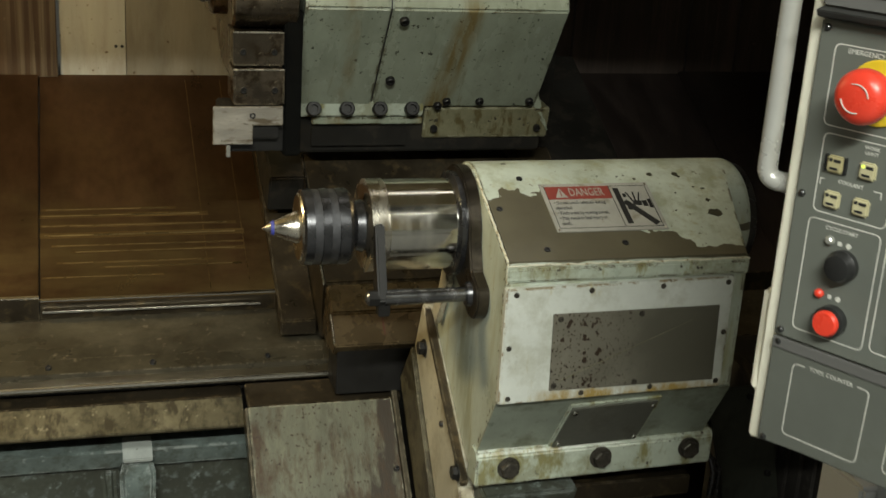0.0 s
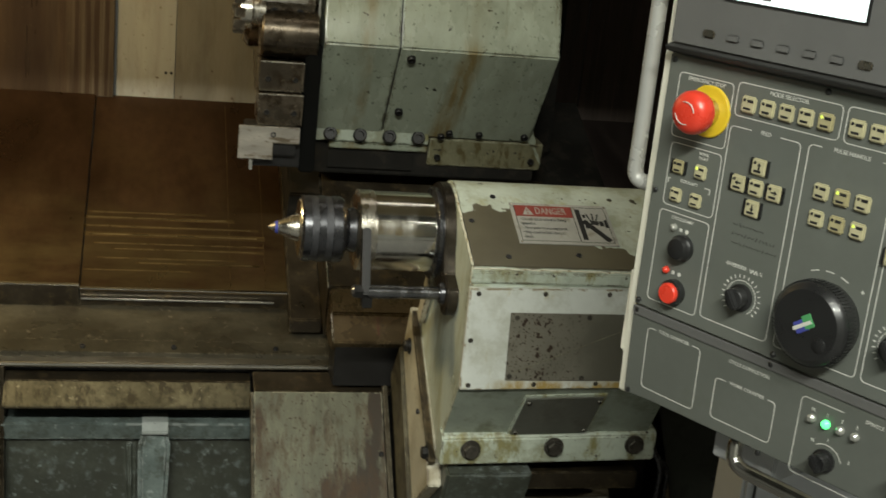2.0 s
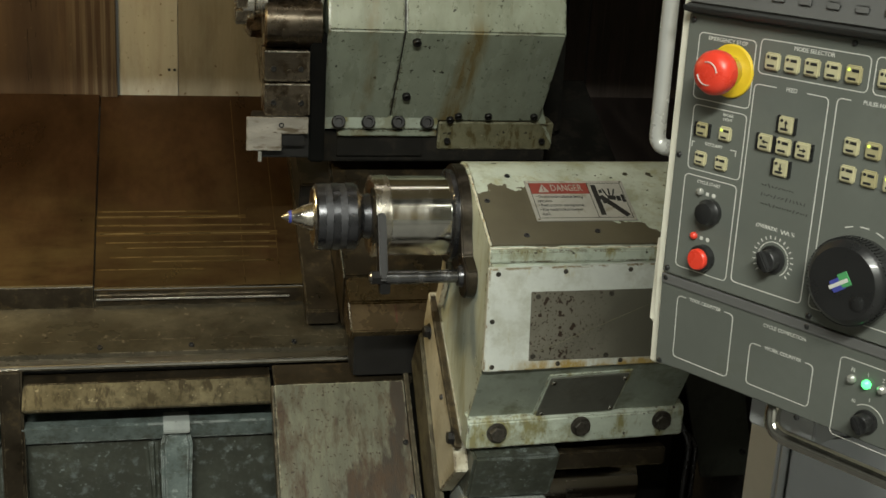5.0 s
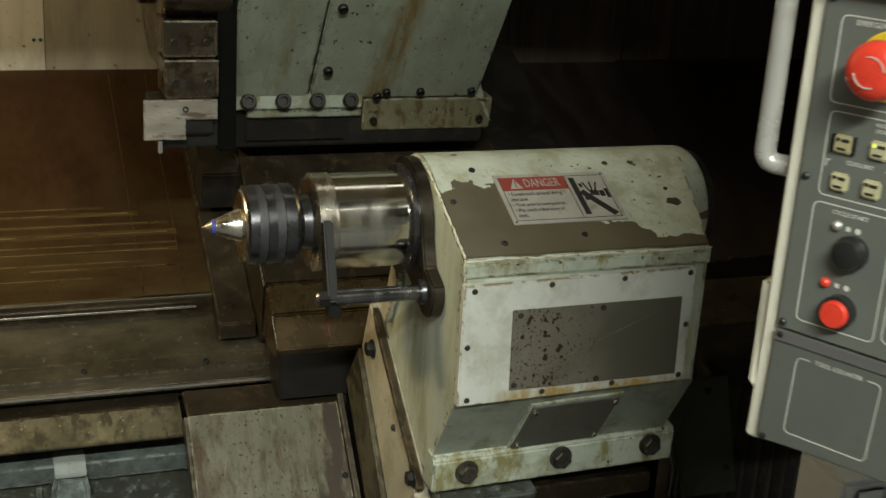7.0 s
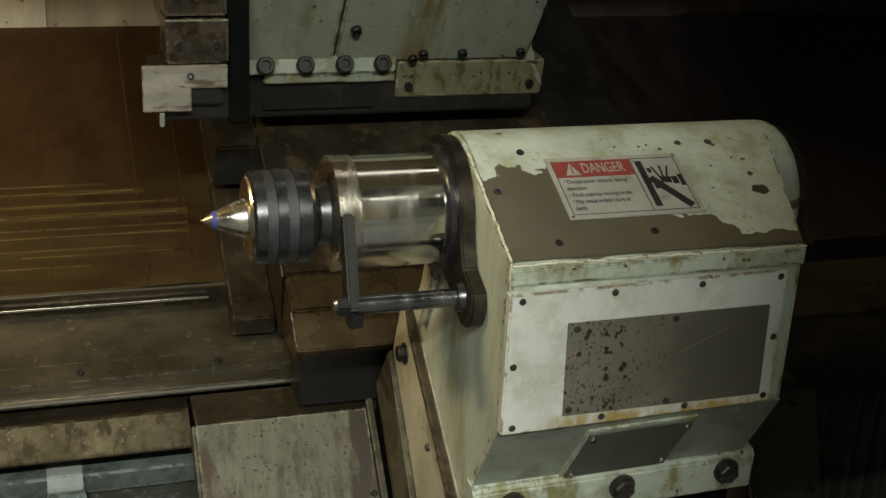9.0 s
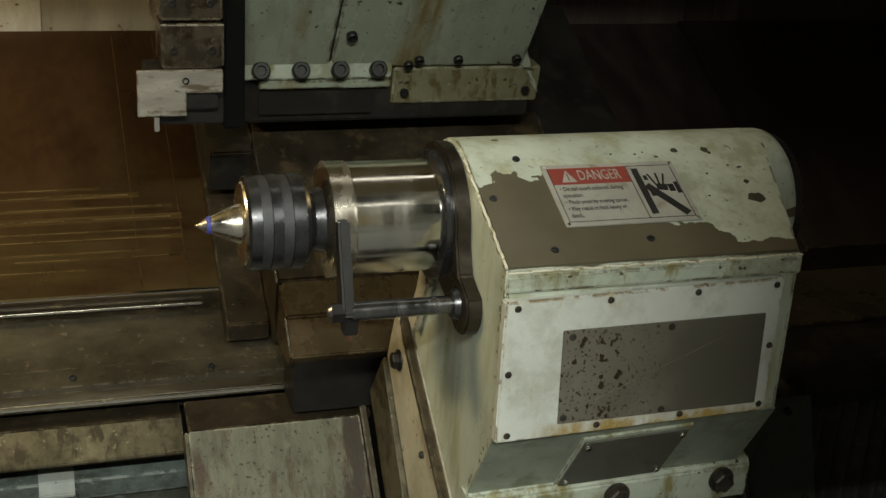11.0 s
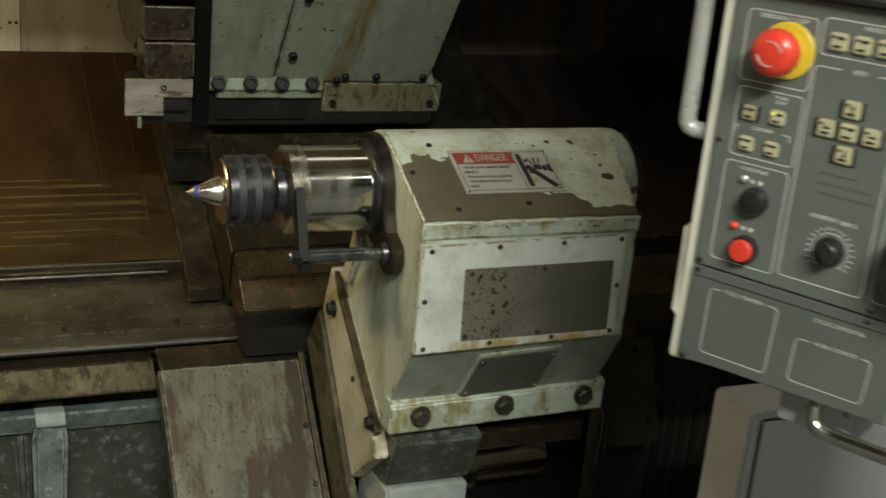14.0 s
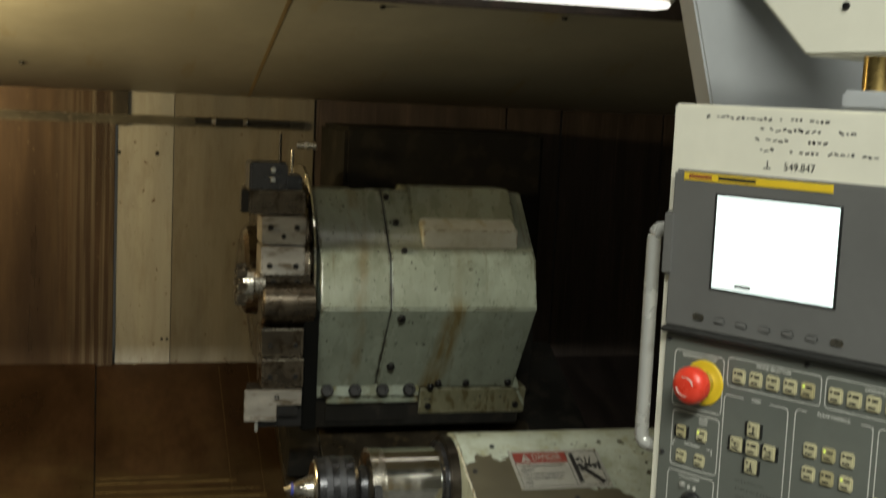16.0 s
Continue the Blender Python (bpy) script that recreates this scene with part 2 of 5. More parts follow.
# paler streaks beside the panel joint
layer(wall_brown, (0.21, 0.165, 0.105), lambda calc, ramp, x, y, z, cloud: calc("MULTIPLY", calc("MULTIPLY", ramp(x, -0.86, -0.74), ramp(cloud(9, (5, 1, 0.08)), 0.42, 0.60)), 0.8))
# one dark base for both the oil film and the shade right of the turret
wall_dark = surf("oil_and_shade_steel", (0.070, 0.052, 0.043), 0.55, 0.2, var=0.35, scale=5, stretch=(4, 1, 0.4), stain=(0.11, 0.082, 0.064),
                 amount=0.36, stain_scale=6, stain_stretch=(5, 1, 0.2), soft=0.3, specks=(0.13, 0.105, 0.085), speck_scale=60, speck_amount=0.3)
# warm base takes in part of the yellow light on the hood
hood_paint = surf("warm_hood_paint", (0.46, 0.44, 0.35), 0.5, var=0.12, scale=2, stain=(0.40, 0.31, 0.14), amount=0.3,
                  stain_scale=3, stain_stretch=(2.5, 0.6, 1), soft=0.35)
rust_plate = surf("rusty_plate", (0.118, 0.120, 0.084), 0.50, 0.1, var=0.25, scale=14, stretch=(2.2, 0.6, 0.6),
                  stain=(0.030, 0.022, 0.013), amount=0.48, stain_scale=8, stain_stretch=(1.0, 0.26, 0.26), soft=0.16,
                  grime=(0.050, 0.027, 0.010), grime_scale=12, grime_stretch=(1.0, 0.34, 0.34), grime_depth=0.95,
                  specks=(0.032, 0.018, 0.009), speck_scale=120, speck_amount=0.62, bump=0.25, chips=(0.26, 0.25, 0.18), chip_radius=0.003)
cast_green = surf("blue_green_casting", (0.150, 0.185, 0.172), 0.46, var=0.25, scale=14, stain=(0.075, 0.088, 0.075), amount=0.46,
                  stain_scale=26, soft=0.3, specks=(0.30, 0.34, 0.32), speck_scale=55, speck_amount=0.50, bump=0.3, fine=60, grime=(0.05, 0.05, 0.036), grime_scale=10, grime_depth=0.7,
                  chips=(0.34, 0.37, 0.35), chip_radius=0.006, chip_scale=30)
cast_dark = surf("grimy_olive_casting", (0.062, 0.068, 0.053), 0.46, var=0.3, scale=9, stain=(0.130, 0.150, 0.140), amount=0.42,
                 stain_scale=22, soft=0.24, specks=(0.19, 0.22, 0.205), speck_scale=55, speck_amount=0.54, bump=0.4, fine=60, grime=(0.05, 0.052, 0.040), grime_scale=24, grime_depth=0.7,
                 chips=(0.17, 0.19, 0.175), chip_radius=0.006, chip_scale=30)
beige = surf("beige_base_paint", (0.52, 0.49, 0.385), 0.40, var=0.14, scale=8, stain=(0.21, 0.155, 0.07), amount=0.46,
             stain_scale=6, soft=0.5, spots=(0.06, 0.045, 0.03), spot_scale=55, spot_amount=0.40, grime=(0.24, 0.205, 0.12), grime_scale=7, grime_depth=0.5,
             chips=(0.10, 0.07, 0.035), chip_radius=0.005)
rail_steel = surf("polished_way", (0.55, 0.52, 0.46), 0.22, 1.0, var=0.12, scale=10, stretch=(0.3, 2, 2), bump=0.02)
chrome = surf("ground_quill_steel", (0.68, 0.66, 0.60), 0.14, 1.0, var=0.06, scale=14, stretch=(3, 0.5, 0.5), bump=0.012)
nickel = surf("turned_steel", (0.60, 0.56, 0.48), 0.25, 1.0, var=0.05, scale=20, stretch=(3, 1, 1), bump=0.02)
dark_steel = surf("blued_steel", (0.085, 0.085, 0.09), 0.28, 0.85, var=0.15, scale=18, bump=0.04)
rod_steel = surf("polished_dark_rod", (0.22, 0.22, 0.225), 0.20, 0.95, var=0.3, scale=18, stretch=(2, 1, 1), stain=(0.07, 0.07, 0.075), amount=0.42, stain_scale=12, soft=0.3, bump=0.02)
matt_steel = surf("knurled_steel", (0.085, 0.085, 0.09), 0.45, 0.7, var=0.12, scale=60, bump=0.5, fine=500)
bolt_steel = surf("bolt_steel", (0.085, 0.076, 0.062), 0.46, 0.6, var=0.35, scale=40, stain=(0.05, 0.045, 0.035), amount=0.4, stain_scale=60)
rubber = surf("dusty_rubber", (0.034, 0.031, 0.028), 0.55, var=0.25, scale=12, stain=(0.06, 0.055, 0.048), amount=0.4, stain_scale=18)
# near-black base: the shade over deep machine parts is put into the colour
shade_grey = surf("shade_grey_paint", (0.014, 0.013, 0.011), 0.7, var=0.25, scale=8, stain=(0.022, 0.019, 0.015), amount=0.45, stain_scale=9)
# black base in place of the shade over the rear cover
rear_black = surf("shade_black_cover_steel", (0.026, 0.019, 0.0165), 0.5, 0.2, var=0.35, scale=7, stretch=(2, 0.6, 0.6), stain=(0.040, 0.029, 0.023), amount=0.4, stain_scale=9, soft=0.4,
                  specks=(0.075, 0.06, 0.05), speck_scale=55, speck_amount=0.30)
# matt black for the shade between tool disc and housing
gap_black = surf("gap_shade_black", (0.005, 0.005, 0.0045), 0.85, var=0.2, scale=20)
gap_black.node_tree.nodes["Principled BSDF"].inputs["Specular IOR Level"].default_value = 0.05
# dark base carries the shade of pendant and door post; stains lie over it
grey_green_sheet = surf("shaded_grey_green_sheet", (0.036, 0.039, 0.031), 0.5, var=0.25, scale=7, stain=(0.020, 0.021, 0.016), amount=0.48, stain_scale=9, soft=0.3,
                        specks=(0.014, 0.012, 0.01), speck_scale=60, speck_amount=0.4)
chip_cream = surf("chipped_cream_edge", (0.70, 0.68, 0.55), 0.4, var=0.12, scale=40, stain=(0.30, 0.22, 0.10), amount=0.40, stain_scale=45, soft=0.15)
faint_ink = plain("faint_ink", (0.055, 0.058, 0.05), 0.5)
flange_steel = surf("oily_dark_flange", (0.060, 0.050, 0.038), 0.32, 0.8, var=0.3, scale=14, stain=(0.03, 0.025, 0.02), amount=0.5, stain_scale=16, soft=0.3)
shade_grey.node_tree.nodes["Principled BSDF"].inputs["Specular IOR Level"].default_value = 0.12
black = plain("black_oxide", (0.018, 0.017, 0.016), 0.42, 0.4)
tool_silver = surf("machined_holder", (0.44, 0.41, 0.36), 0.38, 0.75, var=0.18, scale=14, stretch=(0.5, 1, 2), stain=(0.19, 0.155, 0.11), amount=0.44,
                   stain_scale=18, soft=0.22, specks=(0.11, 0.09, 0.06), speck_scale=100, speck_amount=0.48, chips=(0.12, 0.095, 0.06), chip_radius=0.003)
turret_steel = surf("oily_turret_steel", (0.125, 0.102, 0.075), 0.28, 0.9, var=0.25, scale=14, stain=(0.055, 0.040, 0.025), amount=0.48,
                    stain_scale=16, soft=0.2, specks=(0.24, 0.20, 0.14), speck_scale=80, speck_amount=0.40, chips=(0.34, 0.29, 0.21), chip_radius=0.003)
# colours for the glints along the cover scratches and the glossy bands round them
gold_glint = surf("glint_gold_steel", (0.36, 0.28, 0.145), 0.30, 0.9, var=0.3, scale=14, stretch=(1, 4, 4))
sheen_brown = surf("oil_smear", (0.165, 0.110, 0.045), 0.34, 0.8, var=0.35, scale=8, stretch=(0.6, 3, 3), stain=(0.12, 0.075, 0.03), amount=0.5, stain_scale=10, soft=0.3)
hood_stain = surf("oil_drip", (0.27, 0.20, 0.095), 0.5, var=0.25, scale=20)
pale_lug = surf("pale_lug_paint", (0.36, 0.385, 0.36), 0.45, var=0.12, scale=30, specks=(0.15, 0.15, 0.13), speck_amount=0.4)
brass = surf("brass", (0.62, 0.45, 0.17), 0.25, 1.0, var=0.1, scale=20)
cream = surf("cream_paint", (0.80, 0.78, 0.66), 0.4, var=0.04, scale=5, stain=(0.55, 0.50, 0.38), amount=0.15, stain_scale=4, soft=0.3, coat=0.1)
fascia = surf("grey_fascia", (0.126, 0.135, 0.119), 0.5, var=0.06, scale=8, stain=(0.11, 0.118, 0.096), amount=0.3, stain_scale=9, soft=0.4, bump=0.05, fine=400)
bezel_grey = surf("grey_bezel", (0.135, 0.135, 0.13), 0.5, var=0.06, scale=8, bump=0.04, fine=400)
cabinet_grey = surf("grey_cabinet_paint", (0.45, 0.465, 0.475), 0.45, var=0.06, scale=3, stain=(0.26, 0.27, 0.27), amount=0.25, stain_scale=3, soft=0.4)
dark_band = surf("dark_grey_band", (0.035, 0.035, 0.033), 0.6, var=0.1, scale=12)
tube_steel = surf("satin_tube", (0.52, 0.52, 0.49), 0.24, 0.35, var=0.06, scale=12, bump=0.02)
key_ivory = surf("ivory_key", (0.50, 0.465, 0.29), 0.42, var=0.08, scale=50)
key_yellow = surf("yellowed_key", (0.40, 0.36, 0.20), 0.42, var=0.08, scale=50)
line_white = plain("white_print", (0.62, 0.62, 0.57), 0.5)
ink = plain("black_print", (0.02, 0.02, 0.02), 0.5)
red_print = plain("red_print", (0.26, 0.05, 0.038), 0.45)
red_faded = plain("faded_red_paint", (0.11, 0.03, 0.02), 0.5)
label_white = surf("label_vinyl", (0.36, 0.355, 0.32), 0.4, var=0.1, scale=20, stain=(0.24, 0.22, 0.165), amount=0.36, stain_scale=16, soft=0.3,
                   specks=(0.22, 0.2, 0.15), speck_scale=160, speck_amount=0.35)
red_plastic = plain("red_plastic", (0.78, 0.055, 0.028), 0.3, coat=0.4)
yellow_plastic = plain("yellow_plastic", (0.78, 0.55, 0.03), 0.4)
black_plastic = plain("black_plastic", (0.016, 0.016, 0.016), 0.32, coat=0.3)
blue_print = plain("blue_print", (0.06, 0.07, 0.32), 0.4)
green_print = plain("green_print", (0.08, 0.32, 0.12), 0.4)
screen_on = glow("lit_screen", (0.90, 1.0, 0.98), 0.95)
lamp_tube = glow("lit_tube", (1.0, 0.97, 0.88), 2.2)
led_green = glow("lit_green_lamp", (0.1, 1.0, 0.25), 2.5)
led_yellow = glow("lit_yellow_lamp", (0.8, 1.0, 0.15), 0.5)
lens_clear = plain("clear_lens", (0.55, 0.55, 0.5), 0.12, 0.6)
concrete = surf("shop_concrete", (0.075, 0.073, 0.068), 0.6, var=0.2, scale=1.5, stain=(0.06, 0.058, 0.053), amount=0.4, stain_scale=2, soft=0.3)
shop_wall = surf("shop_wall_paint", (0.20, 0.20, 0.185), 0.7, var=0.08, scale=1)


def worn_paint():
    """Mint paint on the tailstock, worn down to olive filler over the sloping top."""
    m = surf("mint_paint_worn", MINT, 0.36, var=0.11, scale=7, stain=(0.36, 0.345, 0.19), amount=0.42, stain_scale=8, stain_stretch=(2.0, 2.4, 0.40), soft=0.4,
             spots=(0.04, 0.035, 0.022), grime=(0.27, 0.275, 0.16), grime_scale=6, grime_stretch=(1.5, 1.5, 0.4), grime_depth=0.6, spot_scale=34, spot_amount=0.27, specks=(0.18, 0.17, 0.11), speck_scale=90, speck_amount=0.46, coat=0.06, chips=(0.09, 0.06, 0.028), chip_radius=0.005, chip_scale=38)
    nt = m.node_tree
    n, lk = nt.nodes, nt.links
    bsdf = n["Principled BSDF"]
    old = bsdf.inputs["Base Color"].links[0].from_socket

    def calc(op, a, b=0.0, c=0.0):
        x = n.new("ShaderNodeMath")
        x.operation = op
        for i, v in enumerate((a, b, c)):
            if isinstance(v, bpy.types.NodeSocket):
                lk.new(v, x.inputs[i])
            else:
                x.inputs[i].default_value = v
        return x.outputs[0]

    tc = n.new("ShaderNodeTexCoord")
    sep = n.new("ShaderNodeSeparateXYZ")
    lk.new(tc.outputs["Object"], sep.inputs[0])
    tx = n.new("ShaderNodeTexNoise")
    tx.inputs["Scale"].default_value, tx.inputs["Detail"].default_value, tx.inputs["Roughness"].default_value = 17, 4, 0.55
    lk.new(tc.outputs["Object"], tx.inputs["Vector"])
    # height of the worn edge falls along the casting
    edge = calc("MULTIPLY_ADD", calc("MAXIMUM", calc("SUBTRACT", sep.outputs[0], 0.16), 0.0), -0.30, 0.509)
    edge = calc("ADD", edge, calc("MULTIPLY", calc("SUBTRACT", tx.outputs["Fac"], 0.5), 0.075))
    edge = calc("MAXIMUM", edge, calc("ADD", calc("MULTIPLY", calc("SUBTRACT", tx.outputs["Fac"], 0.5), 0.03), 0.452))
    under = calc("LESS_THAN", sep.outputs[2], edge)
    over = calc("GREATER_THAN", sep.outputs[2], calc("ADD", calc("MULTIPLY", calc("SUBTRACT", tx.outputs["Fac"], 0.5), 0.012), 0.4385))
    behind = calc("GREATER_THAN", sep.outputs[0], 0.002)
    mask = calc("MULTIPLY", calc("MULTIPLY", under, over), behind)
    mx = n.new("ShaderNodeMix")
    mx.data_type = "RGBA"
    tx2 = n.new("ShaderNodeTexNoise")
    tx2.inputs["Scale"].default_value, tx2.inputs["Detail"].default_value = 9, 6
    lk.new(tc.outputs["Object"], tx2.inputs["Vector"])
    ol = n.new("ShaderNodeMix")
    ol.data_type = "RGBA"
    lk.new(tx2.outputs["Fac"], ol.inputs["Factor"])
    ol.inputs["A"].default_value, ol.inputs["B"].default_value = (0.065, 0.055, 0.035, 1), (0.15, 0.135, 0.09, 1)
    lk.new(mask, mx.inputs["Factor"])
    lk.new(old, mx.inputs["A"])
    lk.new(ol.outputs["Result"], mx.inputs["B"])
    lk.new(mx.outputs["Result"], bsdf.inputs["Base Color"])
    return m


mint_worn = worn_paint()

# ---- builders ----
ROOT = {}


def thing(name, loc, label, category, group="", kind=""):
    ob = new(name)
    ob.location = loc
    ob.empty_display_size = 0.05
    ROOT[ob] = Vector(loc)
    return tagged(ob, label, category, group, kind)


def root_of(ob):
    while ob.parent:
        ob = ob.parent
    return ob


def finish(bm, name, material, smooth=True):
    bmesh.ops.recalc_face_normals(bm, faces=bm.faces)
    me = bpy.data.meshes.new(name)
    bm.to_mesh(me)
    bm.free()
    me.materials.append(material)
    if smooth:
        me.shade_smooth()
        me.set_sharp_from_angle(angle=radians(32))
    return me


def part(name, bm, material, parent, label="", local=False):
    """One mesh under a thing or part; world places unless the thing has its own frame (local)."""
    r = root_of(parent)
    if not local and r in ROOT:
        bmesh.ops.translate(bm, verts=bm.verts, vec=-ROOT[r])
    ob = new(name, finish(bm, name, material))
    ob.parent = parent
    return tagged(ob, label)


def solo(name, bm, material, label, category, loc=(0, 0, 0), group="", kind=""):
    bmesh.ops.translate(bm, verts=bm.verts, vec=-Vector(loc))
    ob = new(name, finish(bm, name, material))
    ob.location = loc
    ROOT[ob] = Vector(loc)
    return tagged(ob, label, category, group, kind)


def bevel(bm, w, segs=2, angle=30, edges=None):
    if w > 0:
        es = edges or [e for e in bm.edges if len(e.link_faces) == 2 and e.calc_face_angle(0) > radians(angle)]
        bmesh.ops.bevel(bm, geom=es, offset=w, segments=segs, affect="EDGES", clamp_overlap=True)


def box(x0, x1, y0, y1, z0, z1, b=0.0, segs=2):
    bm = bmesh.new()
    m = Matrix.LocRotScale(((x0 + x1) / 2, (y0 + y1) / 2, (z0 + z1) / 2), None, (abs(x1 - x0), abs(y1 - y0), abs(z1 - z0)))
    bmesh.ops.create_cube(bm, size=1, matrix=m)
    bevel(bm, b, segs)
    return bm


def prism(profile, x0, x1, b=0.0, segs=2, axis="x"):
    """Extrude a closed outline. axis x: (y, z); axis y: (x, z); axis z: (x, y)."""
    bm = bmesh.new()

    def put(p, s):
        return {"x": (s, p[0], p[1]), "y": (p[0], s, p[1]), "z": (p[0], p[1], s)}[axis]

    a = [bm.verts.new(put(p, x0)) for p in profile]
    c = [bm.verts.new(put(p, x1)) for p in profile]
    k = len(profile)
    bm.faces.new(a)
    bm.faces.new(c[::-1])
    for i in range(k):
        bm.faces.new((a[i], c[i], c[(i + 1) % k], a[(i + 1) % k]))
    bmesh.ops.recalc_face_normals(bm, faces=bm.faces)
    bevel(bm, b, segs)
    return bm


def turned(base, axis, steps, segs=40):
    """Solid of revolution: steps are (distance along the axis, radius)."""
    bm = bmesh.new()
    axis = Vector(axis).normalized()
    e1 = axis.orthogonal().normalized()
    e2 = axis.cross(e1)
    rings = []
    for d, r in steps:
        rings.append([bm.verts.new(Vector(base) + axis * d + (e1 * math.cos(a) + e2 * math.sin(a)) * max(r, 1e-4))
                      for a in (2 * math.pi * i / segs for i in range(segs))])
    for p, q in zip(rings, rings[1:]):
        for i in range(segs):
            bm.faces.new((p[i], p[(i + 1) % segs], q[(i + 1) % segs], q[i]))
    bm.faces.new(rings[0][::-1])
    bm.faces.new(rings[-1])
    return bm


def tube(points, r, segs=14):
    """A bent round bar through points, with rounded corners."""
    pts = [Vector(p) for p in points]
    path = [pts[0]]
    for a, b, c in zip(pts, pts[1:], pts[2:]):
        k = min(4.0 * r, (a - b).length * 0.45, (c - b).length * 0.45)
        s, e = b + (a - b).normalized() * k, b + (c - b).normalized() * k
        path += [(1 - t) ** 2 * s + 2 * t * (1 - t) * b + t * t * e for t in (i / 6 for i in range(7))]
    path.append(pts[-1])
    bm = bmesh.new()
    rings = []
    for i, p in enumerate(path):
        d = (path[min(i + 1, len(path) - 1)] - path[max(i - 1, 0)]).normalized()
        ref = Vector((0.31, 0.17, 0.93))
        e1 = d.cross(ref).normalized()
        e2 = d.cross(e1)
        rings.append([bm.verts.new(p + (e1 * math.cos(a) + e2 * math.sin(a)) * r) for a in (2 * math.pi * j / segs for j in range(segs))])
    for p, q in zip(rings, rings[1:]):
        for j in range(segs):
            bm.faces.new((p[j], p[(j + 1) % segs], q[(j + 1) % segs], q[j]))
    bm.faces.new(rings[0][::-1])
    bm.faces.new(rings[-1])
    return bm


def merge(*meshes):
    out = meshes[0]
    for b in meshes[1:]:
        me = bpy.data.meshes.new("tmp")
        b.to_mesh(me)
        b.free()
        out.from_mesh(me)
        bpy.data.meshes.remove(me)
    return out


def turn(bm, m):
    bmesh.ops.transform(bm, matrix=m, verts=bm.verts)
    return bm


def socket_screw(base, axis, r):
    """Cap screw with a hollow hexagon."""
    return turned(base, axis, [(0, r), (r * 0.8, r), (r, r * 0.85), (r, r * 0.55), (r * 0.55, r * 0.5)], 14)


def flush_screw(base, axis, r):
    """Low button screw with a hollow, in a washer rim."""
    return turned(base, axis, [(0, r * 1.15), (r * 0.12, r * 1.15), (r * 0.16, r), (r * 0.42, r * 0.9), (r * 0.45, r * 0.5), (r * 0.2, r * 0.45)], 14)


def hex_bolt(base, axis, r):
    washer = turned(base, axis, [(0, r * 1.25), (r * 0.18, r * 1.25), (r * 0.2, r * 1.1)], 20)
    return merge(washer, turned(Vector(base) + Vector(axis).normalized() * r * 0.2, axis, [(0, r), (r * 0.62, r), (r * 0.75, r * 0.86)], 6))


def lettering(text, size, extrude=0.0002):
    cu = bpy.data.curves.new("lettering", "FONT")
    cu.body, cu.size, cu.extrude, cu.align_x, cu.align_y = text, size, extrude, "CENTER", "CENTER"
    cu.resolution_u = 3
    ob = bpy.data.objects.new("lettering", cu)
    scene.collection.objects.link(ob)
    me = bpy.data.meshes.new_from_object(ob.evaluated_get(bpy.context.evaluated_depsgraph_get()))
    bpy.data.objects.remove(ob)
    bpy.data.curves.remove(cu)
    bm = bmesh.new()
    bm.from_mesh(me)
    bpy.data.meshes.remove(me)
    return bm


X, Y, Z = Vector((1, 0, 0)), Vector((0, 1, 0)), Vector((0, 0, 1))

# ---- the shop: floor, walls, ceiling ----
solo("floor", box(-7, 7, -8, 5, -0.1, 0.0), concrete, "stained grey concrete shop floor", "floor", kind="structure")
solo("wall_south", box(-7, 7, -8.2, -8, 0, 4.8), shop_wall, "plain grey painted shop wall", "wall", kind="structure")
solo("wall_north", box(-7, 7, 5, 5.2, 0, 4.8), shop_wall, "plain grey painted shop wall", "wall", kind="structure")
solo("wall_west", box(-7.2, -7, -8, 5, 0, 4.8), shop_wall, "plain grey painted shop wall", "wall", kind="structure")
solo("wall_east", box(7, 7.2, -8, 5, 0, 4.8), shop_wall, "plain grey painted shop wall", "wall", kind="structure")
solo("ceiling", box(-7, 7, -8, 5, 4.8, 4.95), shop_wall, "plain grey shop ceiling", "ceiling", kind="structure")

# ---- lathe enclosure ----
BACK = 1.45
encl = thing("machine_enclosure", (0, BACK, 0.9), "stained sheet-metal enclosure round the lathe bed", "enclosure", kind="structure")
part("wall_panel", prism([(BACK, 0.99), (BACK + 0.03, 0.96), (BACK + 0.03, 1.80), (BACK, 1.80)], -0.683, -0.526, 0.001), wall_white, encl, "pale steel wall panel with vertical oil streaks")
part("wall_panel", prism([(BACK, 0.99), (BACK + 0.03, 0.96), (BACK + 0.03, 1.80), (BACK, 1.80)], -0.525, -0.12, 0.001), wall_tan, encl, "tan oil-streaked wall panel")
part("wall_panel", prism([(BACK - 0.012, 0.995), (BACK + 0.03, 0.96), (BACK + 0.03, 1.80), (BACK - 0.012, 1.80)], -1.75, -0.689, 0.002), wall_brown, encl, "brown wall panel with an orange reflection in its colour")
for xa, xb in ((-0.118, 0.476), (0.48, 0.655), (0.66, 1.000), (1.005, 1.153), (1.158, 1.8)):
    part("wall_panel", box(xa, xb, BACK + 0.006, BACK + 0.03, 0.0 if xa > 0.4 else 0.9, 1.80, 0.002), wall_dark, encl, "steel wall panel, dark with oil and with painted shade")
part("wall_trim", box(-1.75, -0.15, BACK - 0.02, BACK - 0.001, 1.695, 1.722, 0.004), brown_mid, encl, "stained channel along the wall top")
part("wall_trim", box(-0.70, -0.655, BACK - 0.015, BACK - 0.002, 1.69, 1.80, 0.002), brown_dark, encl)
for sx in (-0.679, -0.572):
    part("rivet", turned((sx, BACK + 0.004, 1.613), -Y, [(0, 0.007), (0.006, 0.006), (0.008, 0.003)], 10), black, encl)
for sx in (-0.55, -0.535):
    part("rivet", turned((sx, BACK + 0.004, 1.07), -Y, [(0, 0.005), (0.006, 0.004)], 10), black, encl)
